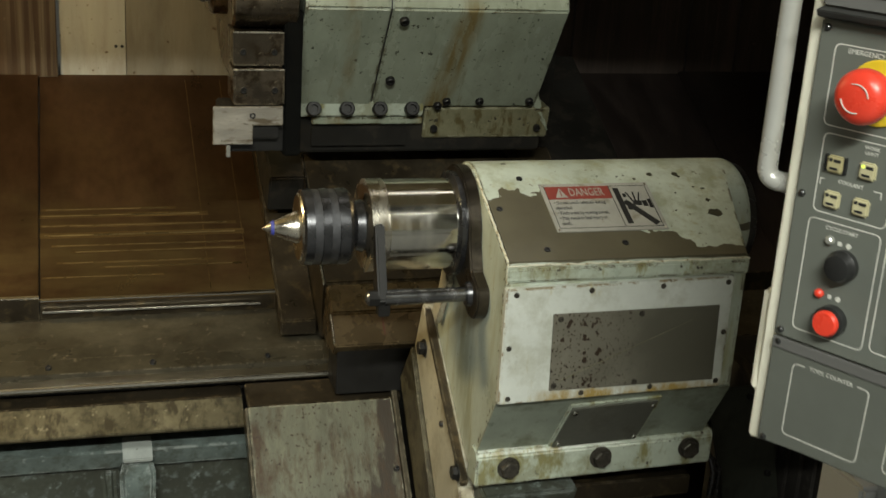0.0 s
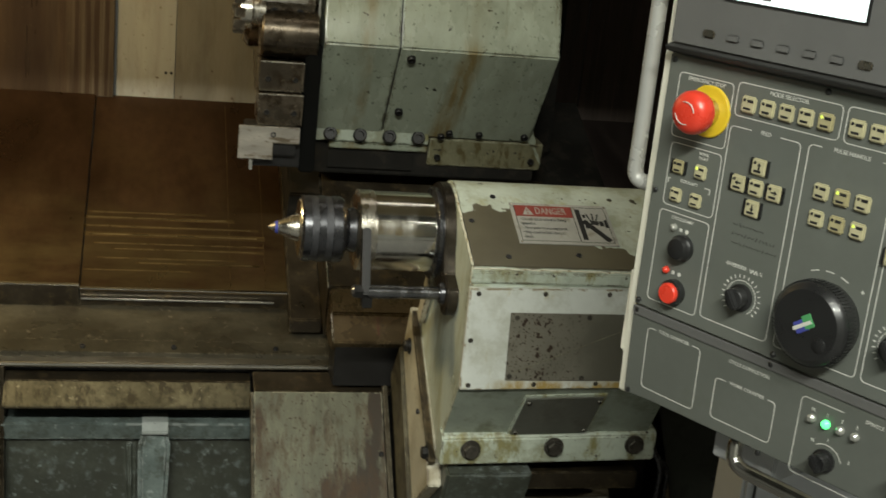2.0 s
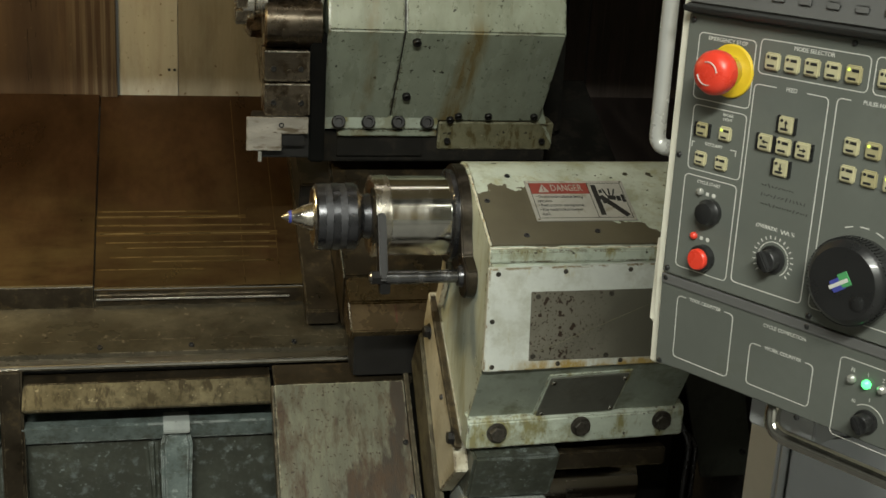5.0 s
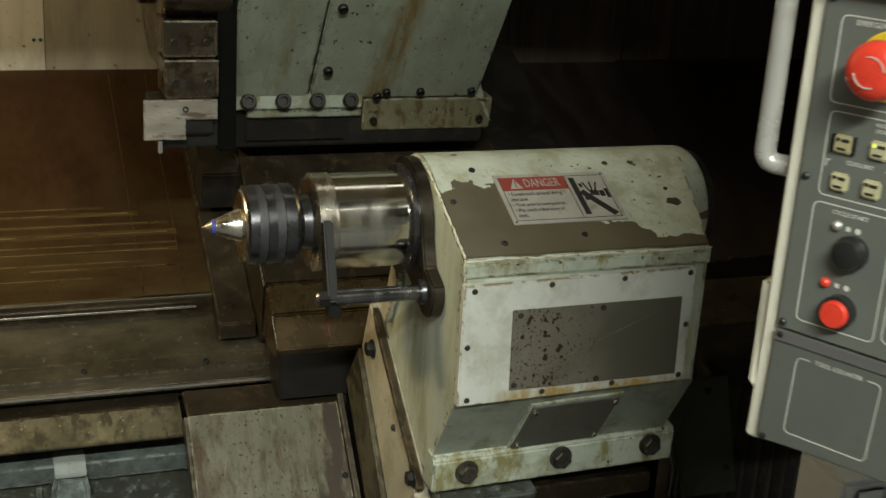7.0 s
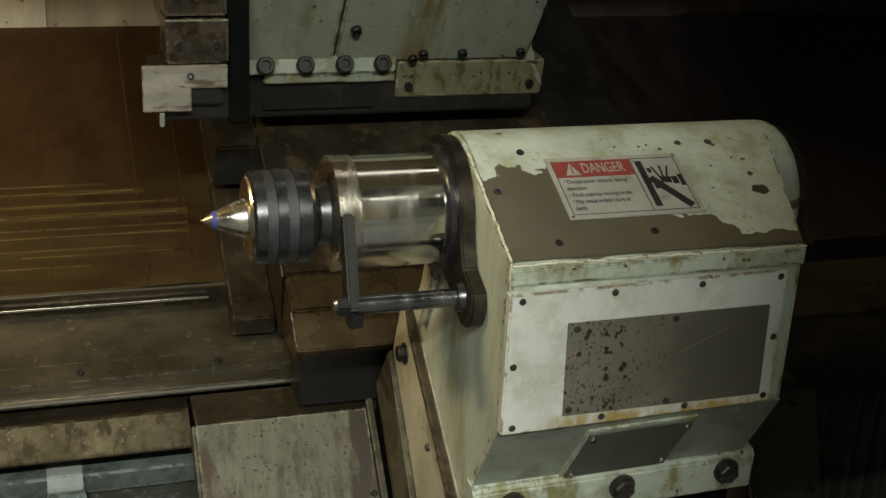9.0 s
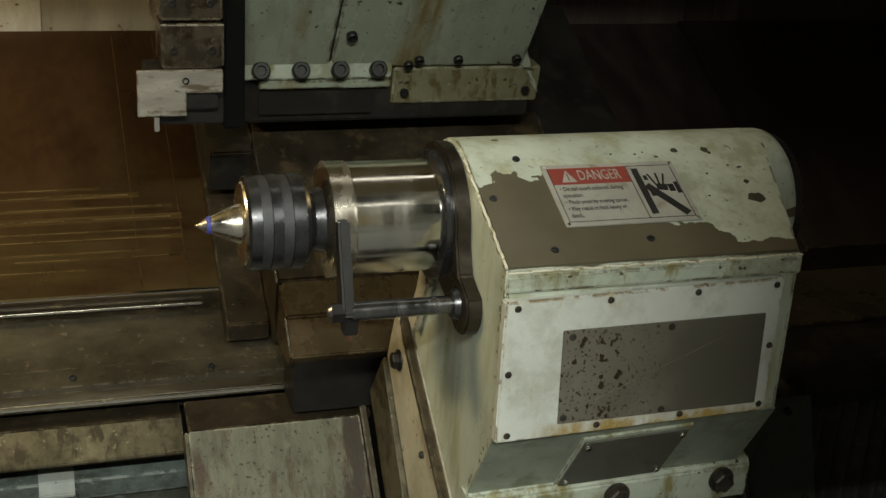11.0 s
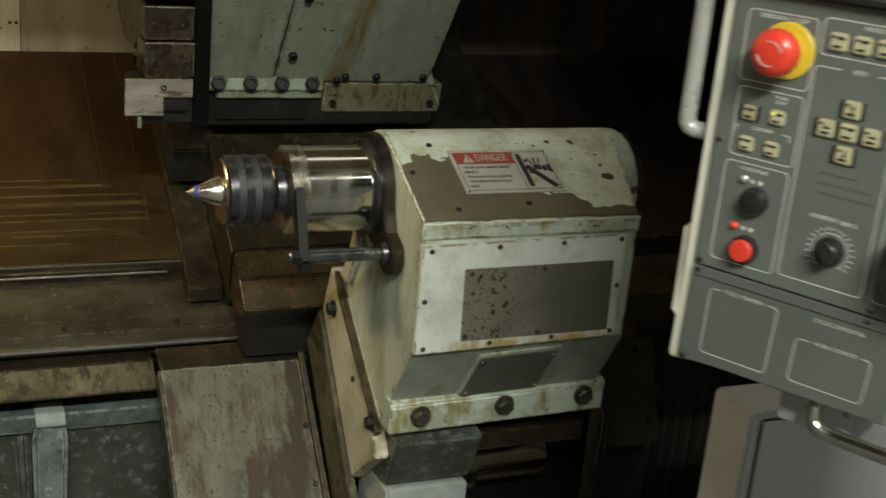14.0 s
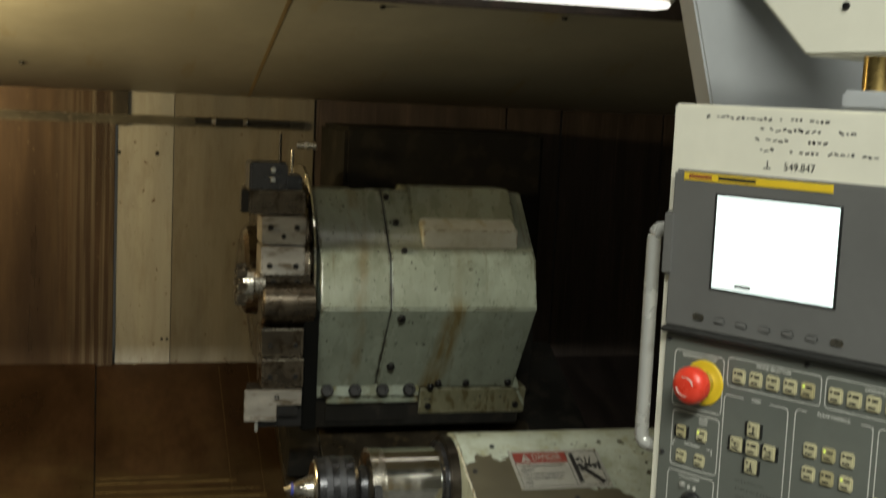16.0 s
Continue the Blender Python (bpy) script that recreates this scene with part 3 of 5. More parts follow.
part("end_wall", box(-1.80, -1.76, -0.15, BACK + 0.03, 0.3, 2.05), wall_brown, encl)
part("end_wall", box(1.81, 1.85, -0.15, BACK + 0.03, 0.0, 2.05), wall_dark, encl)
part("chip_pan", merge(box(-1.75, 1.8, -0.12, BACK, 0.004, 0.02), box(-1.75, 1.8, -0.14, -0.12, 0.004, 0.25)), wall_dark, encl, "dark steel chip pan")
# sloping hood under the roof, from the back wall forward
part("hood_panel", prism([(BACK - 0.02, 1.787), (BACK + 0.03, 1.80), (0.58, 2.05), (0.58, 2.034)], -1.75, -0.315, 0.001), hood_paint, encl, "warm painted hood panel, some yellow lamplight in its colour")
part("hood_panel", prism([(BACK - 0.02, 1.787), (BACK + 0.03, 1.80), (0.58, 2.05), (0.58, 2.034)], -0.312, 1.8, 0.001), hood_paint, encl, "warm painted hood panel, some yellow lamplight in its colour")
# unseen roof and header, added to keep ceiling light off the turret top
part("roof_panel", box(-1.75, 1.8, -0.32, 0.575, 2.075, 2.1), hood_paint, encl)
part("door_header", box(-1.8, 0.20, -0.32, -0.27, 1.995, 2.12, 0.004), cabinet_grey, encl, "unseen grey header added to shade the turret")
part("hood_lip", box(-1.75, 1.8, 0.55, 0.585, 2.02, 2.075, 0.003), wall_dark, encl)
for hx, hy in ((-0.93, 1.2), (-0.1, 0.64), (0.35, 0.64)):
    hz = 1.787 + (BACK - 0.02 - hy) * (2.034 - 1.787) / (BACK - 0.6) - 0.004
    part("rivet", turned((hx, hy, hz + 0.004), -Z, [(0, 0.008), (0.006, 0.007), (0.008, 0.004)], 10), black, encl)

part("drip_stain", prism([(BACK - 0.018, 1.7862), (0.62, 2.0215), (0.62, 2.0225), (BACK - 0.018, 1.7872)], -0.322, -0.312), hood_stain, encl, "brown oil drip")
work_lamp = thing("work_light", (0.1, 0.4, 2.04), "white tube work light under the enclosure roof", "lamp")
part("housing", box(-0.35, 0.52, 0.38, 0.47, 2.048, 2.074, 0.004), cream, work_lamp)
part("diffuser", box(-0.34, 0.51, 0.385, 0.465, 2.034, 2.049, 0.004), lamp_tube, work_lamp, "lit white diffuser")

pipe = thing("coolant_pipe", (-0.3, BACK - 0.06, 1.60), "thin coolant pipes and fitting above the turret", "pipe")
part("pipe_run", tube([(-0.47, BACK - 0.05, 1.712), (-0.20, BACK - 0.05, 1.712)], 0.009), black, pipe)
part("pipe_run", tube([(-0.255, 0.95, 1.66), (-0.255, 0.95, 1.50)], 0.005), nickel, pipe)
part("pipe_run", tube([(-0.285, 0.96, 1.70), (-0.285, 0.96, 1.50)], 0.004), black, pipe)
part("fitting", turned((-0.245, 0.95, 1.672), X, [(0, 0.009), (0.05, 0.009), (0.052, 0.007)], 14), nickel, pipe, "bright fitting")
part("fitting", turned((-0.425, BACK - 0.05, 1.712), X, [(0, 0.014), (0.012, 0.014)], 12), nickel, pipe)
part("fitting", turned((-0.335, BACK - 0.05, 1.712), X, [(0, 0.014), (0.012, 0.014)], 12), nickel, pipe)

# ---- slant bed ----
S = (1.0 - 0.665) / (BACK - 0.777)      # slope of the covers


def cov(y, lift=0.0):
    return 0.665 + (y - 0.777) * S + lift


def slab(y0, y1, x0, x1, lift, thick, b=0.0015):
    return prism([(y0, cov(y0, lift)), (y1, cov(y1, lift)), (y1, cov(y1, lift - thick)), (y0, cov(y0, lift - thick))], x0, x1, b)


cover = thing("way_cover", (-0.6, 0.777, 0.64), "oily brown telescopic steel way cover with bright scratches and painted sheen", "way cover")
part("cover_plate", slab(0.777, BACK - 0.001, -0.734, -0.246, 0.0, 0.006), brown_cover, cover)
part("cover_plate", slab(0.775, BACK - 0.014, -1.75, -0.736, 0.009, 0.008), brown_cover, cover)
part("cover_lip", prism([(0.777, 0.6645), (0.783, 0.6645), (0.792, 0.622), (0.786, 0.622)], -0.734, -0.246, 0.001), brown_dark, cover)
part("cover_lip", prism([(0.772, 0.673), (0.778, 0.673), (0.790, 0.62), (0.782, 0.62)], -1.75, -0.736, 0.001), brown_dark, cover)
part("cover_lip", box(-0.73, -0.28, 0.770, 0.778, 0.640, 0.645, 0.001), rail_steel, cover, "bright worn edge")
part("wiper", slab(0.776, 0.782, -0.734, -0.246, 0.0022, 0.003, 0.0006), rail_steel, cover, "bright worn edge")
part("wiper", slab(0.774, 0.780, -1.75, -0.736, 0.0112, 0.003, 0.0006), rail_steel, cover, "bright worn edge")
# scratches with their glint and sheen laid on as coloured strips
random.seed(4)
for sy, sx, w_, t_ in ((1.018, -0.72, 0.26, 0.0016), (1.000, -0.73, 0.34, 0.0028), (0.972, -0.73, 0.40, 0.0020), (0.945, -0.725, 0.41, 0.0034), (0.918, -0.70, 0.38, 0.0012),
                       (0.900, -0.66, 0.34, 0.0022), (0.872, -0.69, 0.30, 0.0012), (0.858, -0.60, 0.27, 0.0016), (0.835, -0.72, 0.22, 0.0010)):
    part("scratch", slab(sy, sy + t_, sx, sx + w_, 0.0006, 0.001, 0), gold_glint, cover)
    part("oil_smear", slab(sy - t_ * 1.6, sy + t_ * 2.6, sx - 0.01, sx + w_ + 0.02, 0.0003, 0.0006, 0), sheen_brown, cover)
for sx in (-0.385, -0.300):
    part("seam", slab(0.78, BACK - 0.02, sx, sx + 0.0016, 0.0004, 0.001, 0), sheen_brown, cover)

bed = thing("lathe_bed", (-0.4, 0.62, 0.0), "slant lathe bed, oily steel ways over a blue-green casting", "lathe bed")
part("way_face", prism([(0.80, 0.628), (0.655, 0.5545), (0.655, 0.50), (0.80, 0.50)], -1.75, 1.8, 0.002), brown_mid, bed)
part("way_strip", prism([(0.688, 0.574), (0.652, 0.5565), (0.650, 0.545), (0.668, 0.545), (0.688, 0.556)], -1.75, -0.16, 0.001), brown_mid, bed)
part("rail", prism([(0.668, 0.5465), (0.617, 0.5447), (0.614, 0.541), (0.614, 0.534), (0.650, 0.520), (0.668, 0.520)], -1.75, 0.3, 0.001), brown_mid, bed)
part("rail_edge", prism([(0.6175, 0.5457), (0.6125, 0.5435), (0.6115, 0.538), (0.616, 0.538)], -1.75, 0.3, 0.0012), rail_steel, bed, "polished way edge")
part("rail_seat", box(-1.75, 0.3, 0.654, 0.72, 0.50, 0.5195), black, bed)
part("apron_ledge", prism([(0.653, 0.5105), (0.610, 0.5035), (0.610, 0.495), (0.653, 0.495)], -0.884, -0.339, 0.001), brown_dark, bed)
part("apron_strip", prism([(0.609, 0.5035), (0.555, 0.4634), (0.560, 0.455), (0.64, 0.45), (0.66, 0.46), (0.66, 0.494), (0.609, 0.494)], -0.884, -0.339, 0.002), apron_tan, bed, "stained apron strip")
# black back wall holds the shade of the gap below the apron
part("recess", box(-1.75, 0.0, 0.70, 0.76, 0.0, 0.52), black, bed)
part("casting_lip", prism([(0.603, 0.399), (0.72, 0.406), (0.72, 0.345), (0.645, 0.345), (0.6225, 0.351)], -0.90, 0.0, 0.003), cast_green, bed, "chipped blue-green casting lip")
part("casting", prism([(0.640, 0.3445), (0.72, 0.3445), (0.72, 0.0), (0.665, 0.0), (0.650, 0.30)], -0.90, 0.0, 0.004), cast_dark, bed, "grimy olive casting")
part("lug", prism([(-0.580, 0.380), (-0.523, 0.380), (-0.515, 0.345), (-0.524, 0.02), (-0.582, 0.02), (-0.588, 0.345)], 0.592, 0.70, 0.010, 3, axis="y"), cast_green, bed)
part("lug_top", prism([(0.602, 0.4035), (0.582, 0.389), (0.584, 0.380), (0.65, 0.380), (0.65, 0.4065)], -0.581, -0.522, 0.002), pale_lug, bed, "pale lug top face")
part("rib", prism([(-0.625, 0.34), (-0.595, 0.344), (-0.585, 0.02), (-0.605, 0.02)], 0.632, 0.70, 0.010, 3, axis="y"), cast_dark, bed)
part("end_post", box(-0.935, -0.885, 0.60, 0.72, 0.0, 0.54, 0.006), brown_dark, bed)
part("casting_lip", prism([(0.603, 0.399), (0.72, 0.406), (0.72, 0.345), (0.645, 0.345), (0.6225, 0.351)], -1.75, -0.94, 0.003), cast_green, bed, "chipped blue-green casting lip")
part("casting", prism([(0.640, 0.3445), (0.72, 0.3445), (0.72, 0.0), (0.665, 0.0), (0.650, 0.30)], -1.75, -0.94, 0.004), cast_dark, bed, "grimy olive casting")
for sx in (-0.279, -0.515, -0.72, -0.95):
    part("screw", socket_screw((sx, 0.668, 0.562), Vector((0, -S, 1)), 0.0065), dark_steel, bed)

# ---- carriage blocks on the ways ----
slide = thing("carriage", (0.0, 0.60, 0.54), "dark oily carriage blocks stepped down the slant bed", "carriage")
part("way_plate", prism([(0.699, 0.628), (1.25, 0.960), (1.25, 0.90), (0.72, 0.592), (0.699, 0.595)], -0.247, -0.170, 0.003), brown_dark, slide)
part("upper_block", prism([(0.635, 0.735), (0.955, 0.935), (0.955, 0.75), (0.66, 0.60)], -0.169, 0.42, 0.004), brown_dark, slide)
part("middle_block", prism([(0.572, 0.694), (0.640, 0.732), (0.67, 0.62), (0.60, 0.60)], -0.165, 0.40, 0.004), gilt_block, slide)
part("lower_block", prism([(0.520, 0.642), (0.572, 0.690), (0.63, 0.66), (0.62, 0.615), (0.540, 0.615)], -0.166, 0.38, 0.003), gilt_block, slide)
# black box where shade falls under the lower block
part("skirt", box(-0.158, 0.36, 0.532, 0.62, 0.53, 0.628, 0.002), black, slide)
part("saddle", prism([(0.90, 0.885), (1.30, 1.085), (1.34, 1.05), (1.34, 0.88), (0.93, 0.80)], -0.245, 0.60, 0.004), shade_grey, slide)
part("column", box(-0.10, 0.46, 1.05, 1.44, 0.98, 1.72, 0.01), shade_grey, slide)
part("edge_strip", prism([(0.636, 0.7375), (0.953, 0.9365), (0.953, 0.930), (0.636, 0.731)], -0.1712, -0.1685, 0.0), nickel, slide, "bright worn edge")
part("edge_strip", prism([(0.521, 0.650), (0.571, 0.6925), (0.573, 0.687), (0.524, 0.645)], -0.1682, -0.1655, 0.0), nickel, slide, "bright worn edge")
part("mark", prism([(0.530, 0.6585), (0.566, 0.6875), (0.566, 0.6865), (0.530, 0.6575)], -0.062, -0.0595, 0.0), red_faded, slide, "faded red paint mark")

# ---- tool turret ----
AX_Y, AX_Z = 0.985, 1.345
turret = thing("tool_turret", (0.05, 0.95, 0.97), "mint-green turret housing with rust-stained streaks and tool disc", "tool turret")
LOW = [(0.838, 1.058), (0.676, 1.293)]
prof = [(0.838, 1.058), (0.676, 1.293), (0.705, 1.414), (0.860, 1.570), (1.15, 1.555), (1.25, 1.45), (1.20, 1.06)]
part("housing", prism(prof, -0.213, -0.0415, 0.004), mint_streaky, turret)
ex = prism(prof, -0.0395, 0.334, 0.004)
part("housing", ex, mint_streaky, turret)
part("seam", prism([(a + 0.004, b) for a, b in prof], -0.042, -0.039), black, turret)
part("mounting_flange", prism([(0.843, 1.036), (0.830, 1.072), (0.90, 1.09), (0.92, 1.03)], -0.213, 0.078, 0.003), mint, turret, "pale bolted flange")
part("lower_flange", prism([(0.852, 0.985), (0.838, 1.056), (0.90, 1.06), (0.93, 0.985)], 0.082, 0.372, 0.003), rusty_flange, turret, "rust-stained lower flange")
part("gib", prism([(0.862, 0.952), (0.855, 1.03), (0.95, 1.03), (0.95, 0.95)], -0.20, 0.36, 0.004), shade_grey, turret)
part("gib_plate", prism([(0.852, 0.968), (0.849, 1.012), (0.862, 1.012), (0.864, 0.968)], -0.165, 0.045, 0.002), shade_grey, turret, "dark screwed gib plate")
part("flange_lip", prism([(0.846, 1.018), (0.842, 1.034), (0.90, 1.034), (0.90, 1.018)], -0.165, 0.078, 0.002), mint_streaky, turret)
part("rear_gusset", prism([(0.334, 1.30), (0.330, 1.41), (0.305, 1.56), (0.30, 1.10), (0.372, 1.00), (0.332, 1.12)], 0.84, 1.1, 0.003, axis="y"), mint_streaky, turret)
for bx in (-0.165, -0.093, -0.021, 0.050):
    part("cap_screw", socket_screw((bx, 0.838, 1.054), Vector((0, -1, 0.30)), 0.0165), black, turret)
for bx, bz in ((0.105, 1.066), (0.125, 1.075), (0.20, 1.075), (0.315, 1.075)):
    part("cap_screw", socket_screw((bx, 0.826, bz), Vector((0, -0.82, -0.57)), 0.009), black, turret)
for bx in (0.105, 0.345):
    part("cap_screw", socket_screw((bx, 0.846, 1.008), -Y, 0.008), black, turret)
for bx, k in ((-0.012, 0.30), (-0.012, 0.90)):
    py, pz = LOW[0][0] + (LOW[1][0] - LOW[0][0]) * k, LOW[0][1] + (LOW[1][1] - LOW[0][1]) * k
    part("cap_screw", socket_screw((bx, py, pz), Vector((0, -0.82, -0.57)), 0.010), black, turret)
for bx, k in ((-0.025, 0.10), (-0.035, 0.5), (-0.05, 0.88)):
    part("cap_screw", socket_screw((bx + 0.02, 0.705 + 0.155 * k, 1.414 + 0.156 * k), Vector((0, -0.7, 0.7)), 0.008), black, turret)
brick = prism([(0.728, 1.436), (0.728, 1.484), (0.80, 1.512), (0.80, 1.43)], 0.045, 0.29, 0.003)
part("ledge_block", brick, plate_white, turret, "bare metal ledge block")
part("top_step", prism([(0.776, 1.496), (0.860, 1.580), (1.0, 1.575), (1.0, 1.5)], 0.03, 0.30, 0.003), mint_streaky, turret)

disc = part("tool_disc", turned((-0.335, AX_Y, AX_Z), X, [(0, 0.0), (0, 0.238), (0.006, 0.245), (0.098, 0.245), (0.100, 0.238), (0.104, 0.238)], 12), turret_steel, turret, "oily twelve-sided tool disc")
part("disc_ring", turned((-0.231, AX_Y, AX_Z), X, [(0, 0.270), (0.003, 0.276), (0.008, 0.276), (0.011, 0.270)], 64), chrome, turret, "bright disc rim")
part("disc_hub", turned((-0.375, AX_Y, AX_Z), X, [(0, 0.10), (0.01, 0.115), (0.04, 0.115)], 40), turret_steel, turret)
# cylindrical holder boss with a face cutter
boss = part("tool_socket", turn(turned((-0.352, 0, 0), X, [(0, 0.052), (0.004, 0.056), (0.125, 0.056), (0.128, 0.052)], 40), Matrix.Translation((0, 0.735, 1.300))), turret_steel, turret, "round oily tool socket")
part("face_cutter", turned((-0.405, 0.735, 1.345), X, [(0, 0.036), (0.004, 0.045), (0.03, 0.045), (0.034, 0.036), (0.06, 0.034)], 12), nickel, turret, "worn milling cutter")
for k in range(8):
    a = k * math.pi / 4
    cy, cz = 0.735 + 0.040 * math.cos(a), 1.345 + 0.040 * math.sin(a)
    part("cutter_tooth", box(-0.414, -0.39, cy - 0.011, cy + 0.011, cz - 0.011, cz + 0.011, 0.002), turret_steel, turret)
for z0, z1 in ((1.445, 1.512), (1.372, 1.440)):
    b = part("clamp_block", box(-0.358, -0.253, 0.70, 0.80, z0, z1, 0.003), tool_silver, turret, "machined clamp block")
    for sx in (-0.338, -0.275):
        part("clamp_screw", socket_screw((sx, 0.701, (z0 + z1) / 2 + (0.008 if z0 > 1.44 else -0.012)), -Y, 0.007), black, b)
    if z0 > 1.44:
        part("clamp_screw", socket_screw((-0.306, 0.701, z0 + 0.020), -Y, 0.006), black, b)
part("clamp_block", box(-0.350, -0.235, 0.722, 0.82, 1.325, 1.370, 0.003), turret_steel, turret)
for sx in (-0.325, -0.268):
    part("clamp_screw", socket_screw((sx, 0.723, 1.350), -Y, 0.008), black, turret)
up = part("upper_holder", box(-0.392, -0.256, 0.70, 0.86, 1.517, 1.575, 0.004), turret_steel, turret, "oily upper tool holder")
part("upper_holder_head", box(-0.390, -0.300, 0.705, 0.80, 1.572, 1.640, 0.004), dark_steel, turret)
part("upper_holder_arm", box(-0.302, -0.262, 0.72, 0.80, 1.572, 1.61, 0.004), dark_steel, turret)
for zz in (1.600, 1.622):
    part("clamp_screw", socket_screw((-0.335, 0.706, zz), -Y, 0.007), chrome, turret)
part("insert_tip", box(-0.408, -0.392, 0.70, 0.74, 1.52, 1.575, 0.002), black, turret)
for z0, z1, yy in ((1.175, 1.243, 0.690), (1.100, 1.172, 0.677)):
    part("disc_facet", box(-0.352, -0.252, yy, yy + 0.1, z0, z1, 0.003), turret_steel, turret)
    for sx in (-0.333, -0.272):
        part("clamp_screw", socket_screw((sx, yy + 0.001, (z0 + z1) / 2 - 0.006), -Y, 0.0065), black, turret)
    part("facet_edge", box(-0.352, -0.252, yy - 0.0012, yy + 0.004, z1 - 0.003, z1 - 0.0005, 0.0006), nickel, turret, "bright worn facet edge")
# lower square holder, an L-shaped front
L = [(-0.392, 1.098), (-0.255, 1.098), (-0.255, 1.060), (-0.314, 1.060), (-0.314, 1.022), (-0.392, 1.022)]
part("lower_holder", prism(L, 0.672, 0.680, 0.001, axis="y"), tool_silver, turret, "bright square tool holder")
part("holder_shank", box(-0.374, -0.262, 0.6805, 0.80, 1.030, 1.088, 0.003), black, turret)
# filler box: the gap's shade is put into its black colour
part("disc_rim", box(-0.2505, -0.2145, 0.695, 0.80, 0.990, 1.285, 0.004), gap_black, turret, "black filler standing in for the shaded gap beside the disc")
part("lower_holder_bolt", turned((-0.315, 0.674, 1.080), -Y, [(0, 0.0065), (0.003, 0.006), (0.003, 0.003), (0.001, 0.003)], 12), dark_steel, turret)
part("holder_base", box(-0.362, -0.240, 0.70, 0.82, 1.00, 1.06, 0.003), black, turret)
part("clamp_screw", turned((-0.270, 0.699, 1.048), -Y, [(0, 0.006), (0.004, 0.004)], 10), chrome, turret)
part("insert_tip", box(-0.366, -0.358, 0.674, 0.70, 0.996, 1.020, 0.001), chrome, turret, "bright cutting insert")

# ---- tailstock ----
QY, QZ = 0.24, 0.991
ts = thing("tailstock", (0, 0.1, 0.56), "pale mint tailstock with paint worn to olive on top", "tailstock")
arc = [(QY + 0.107 * math.cos(a), QZ + 0.107 * math.sin(a)) for a in (radians(114.4 - i * 114.4 / 14) for i in range(15))]
body_prof = [(0, 0.763), (0, 1.0)] + arc + [(QY + 0.125, 0.80), (0.365, 0.735), (0.14, 0.583), (0.085, 0.575), (0.085, 0.622)]
tb = prism(body_prof, 0.0, 0.425, 0.0)
for v in tb.verts:
    if v.co.x > 0.4 and v.co.z > 0.98:
        v.co.x += 0.048 * min(1.0, max(0.0, v.co.y / 0.19))
bevel(tb, 0.005, 3, edges=[e for e in tb.edges if e.calc_face_angle(0) > radians(24) and min(v.co.z for v in e.verts) > 0.74])
part("body", tb, mint_worn, ts)
part("dome_end", turned((0.38, QY, QZ), X, [(0, 0.1065), (0.108, 0.1065), (0.117, 0.1045), (0.123, 0.099)], 72), mint_worn, ts)
part("end_cap", turned((0.5025, QY, QZ), X, [(0, 0.097), (0.014, 0.097), (0.017, 0.093)], 56), dark_steel, ts, "dark round end cap")
part("shoulder", prism([(0.001, 0.968), (-0.006, 0.971), (-0.006, 0.992), (0.001, 0.999)], 0.0, 0.425, 0.002), mint, ts)
plate = part("front_plate", prism([(-0.002, 0.759), (0.398, 0.767), (0.398, 0.968), (-0.002, 0.961)], -0.012, 0.004, 0.002, axis="y"), plate_white, ts, "white screwed front cover plate")
for sx, sz in ((0.015, 0.951), (0.143, 0.954), (0.269, 0.956), (0.387, 0.958), (0.009, 0.859), (0.390, 0.868), (0.014, 0.769), (0.142, 0.772), (0.266, 0.775), (0.388, 0.778)):
    part("screw", flush_screw((sx, -0.012, sz), -Y, 0.0042), bolt_steel, plate)
spotty = surf("spotted_bare_metal", (0.205, 0.192, 0.150), 0.46, 0.3, var=0.12, scale=8, stain=(0.135, 0.125, 0.095), amount=0.5, stain_scale=7, soft=0.5)
# metal tone darkens to the right, partly shade put into the colour
layer(spotty, (0.118, 0.112, 0.086), lambda calc, ramp, x, y, z, cloud: calc("MULTIPLY", ramp(calc("ADD", x, calc("MULTIPLY_ADD", cloud(12), 0.10, -0.05)), 0.17, 0.27), 0.85))
layer(spotty, (0.055, 0.034, 0.019), lambda calc, ramp, x, y, z, cloud: calc("MULTIPLY", ramp(cloud(190, detail=2.0), 0.60, 0.66), ramp(x, 0.25, 0.16)))
layer(spotty, (0.040, 0.024, 0.014), lambda calc, ramp, x, y, z, cloud: calc("MULTIPLY", ramp(calc("ADD", cloud(75, (1.1, 1, 0.85), 2.0, 0.5), calc("MULTIPLY", ramp(x, 0.19, 0.09), 0.05)), 0.655, 0.68), ramp(x, 0.26, 0.20)))
part("window_plate", prism([(0.084, 0.780), (0.080, 0.916), (0.376, 0.918), (0.380, 0.782)], -0.0145, -0.0115, 0.0008, axis="y"), spotty, plate, "bare grey metal panel with black rust spots")
for sx, sz in ((0.093, 0.907), (0.091, 0.789), (0.235, 0.910), (0.235, 0.787)):
    part("screw", flush_screw((sx, -0.0145, sz), -Y, 0.0045), bolt_steel, plate)
for (xa, za), (xb, zb), w_ in (((0.098, 0.796), (0.205, 0.842), 0.0010), ((0.205, 0.842), (0.330, 0.895), 0.0006)):
    part("scratch", prism([(xa, za), (xb, zb), (xb, zb + w_), (xa, za + w_)], -0.0150, -0.0140, axis="y"), rusty_flange, plate, "faint scratch across the bare panel")
# small sloping cover under the front plate
SL = Vector((0, 0.085, -0.143)).normalized()
N2 = Vector((0, -0.143, -0.085)).normalized()


def on_slope(x, k, out):
    return Vector((x, 0, 0.763)) + SL * k + N2 * out


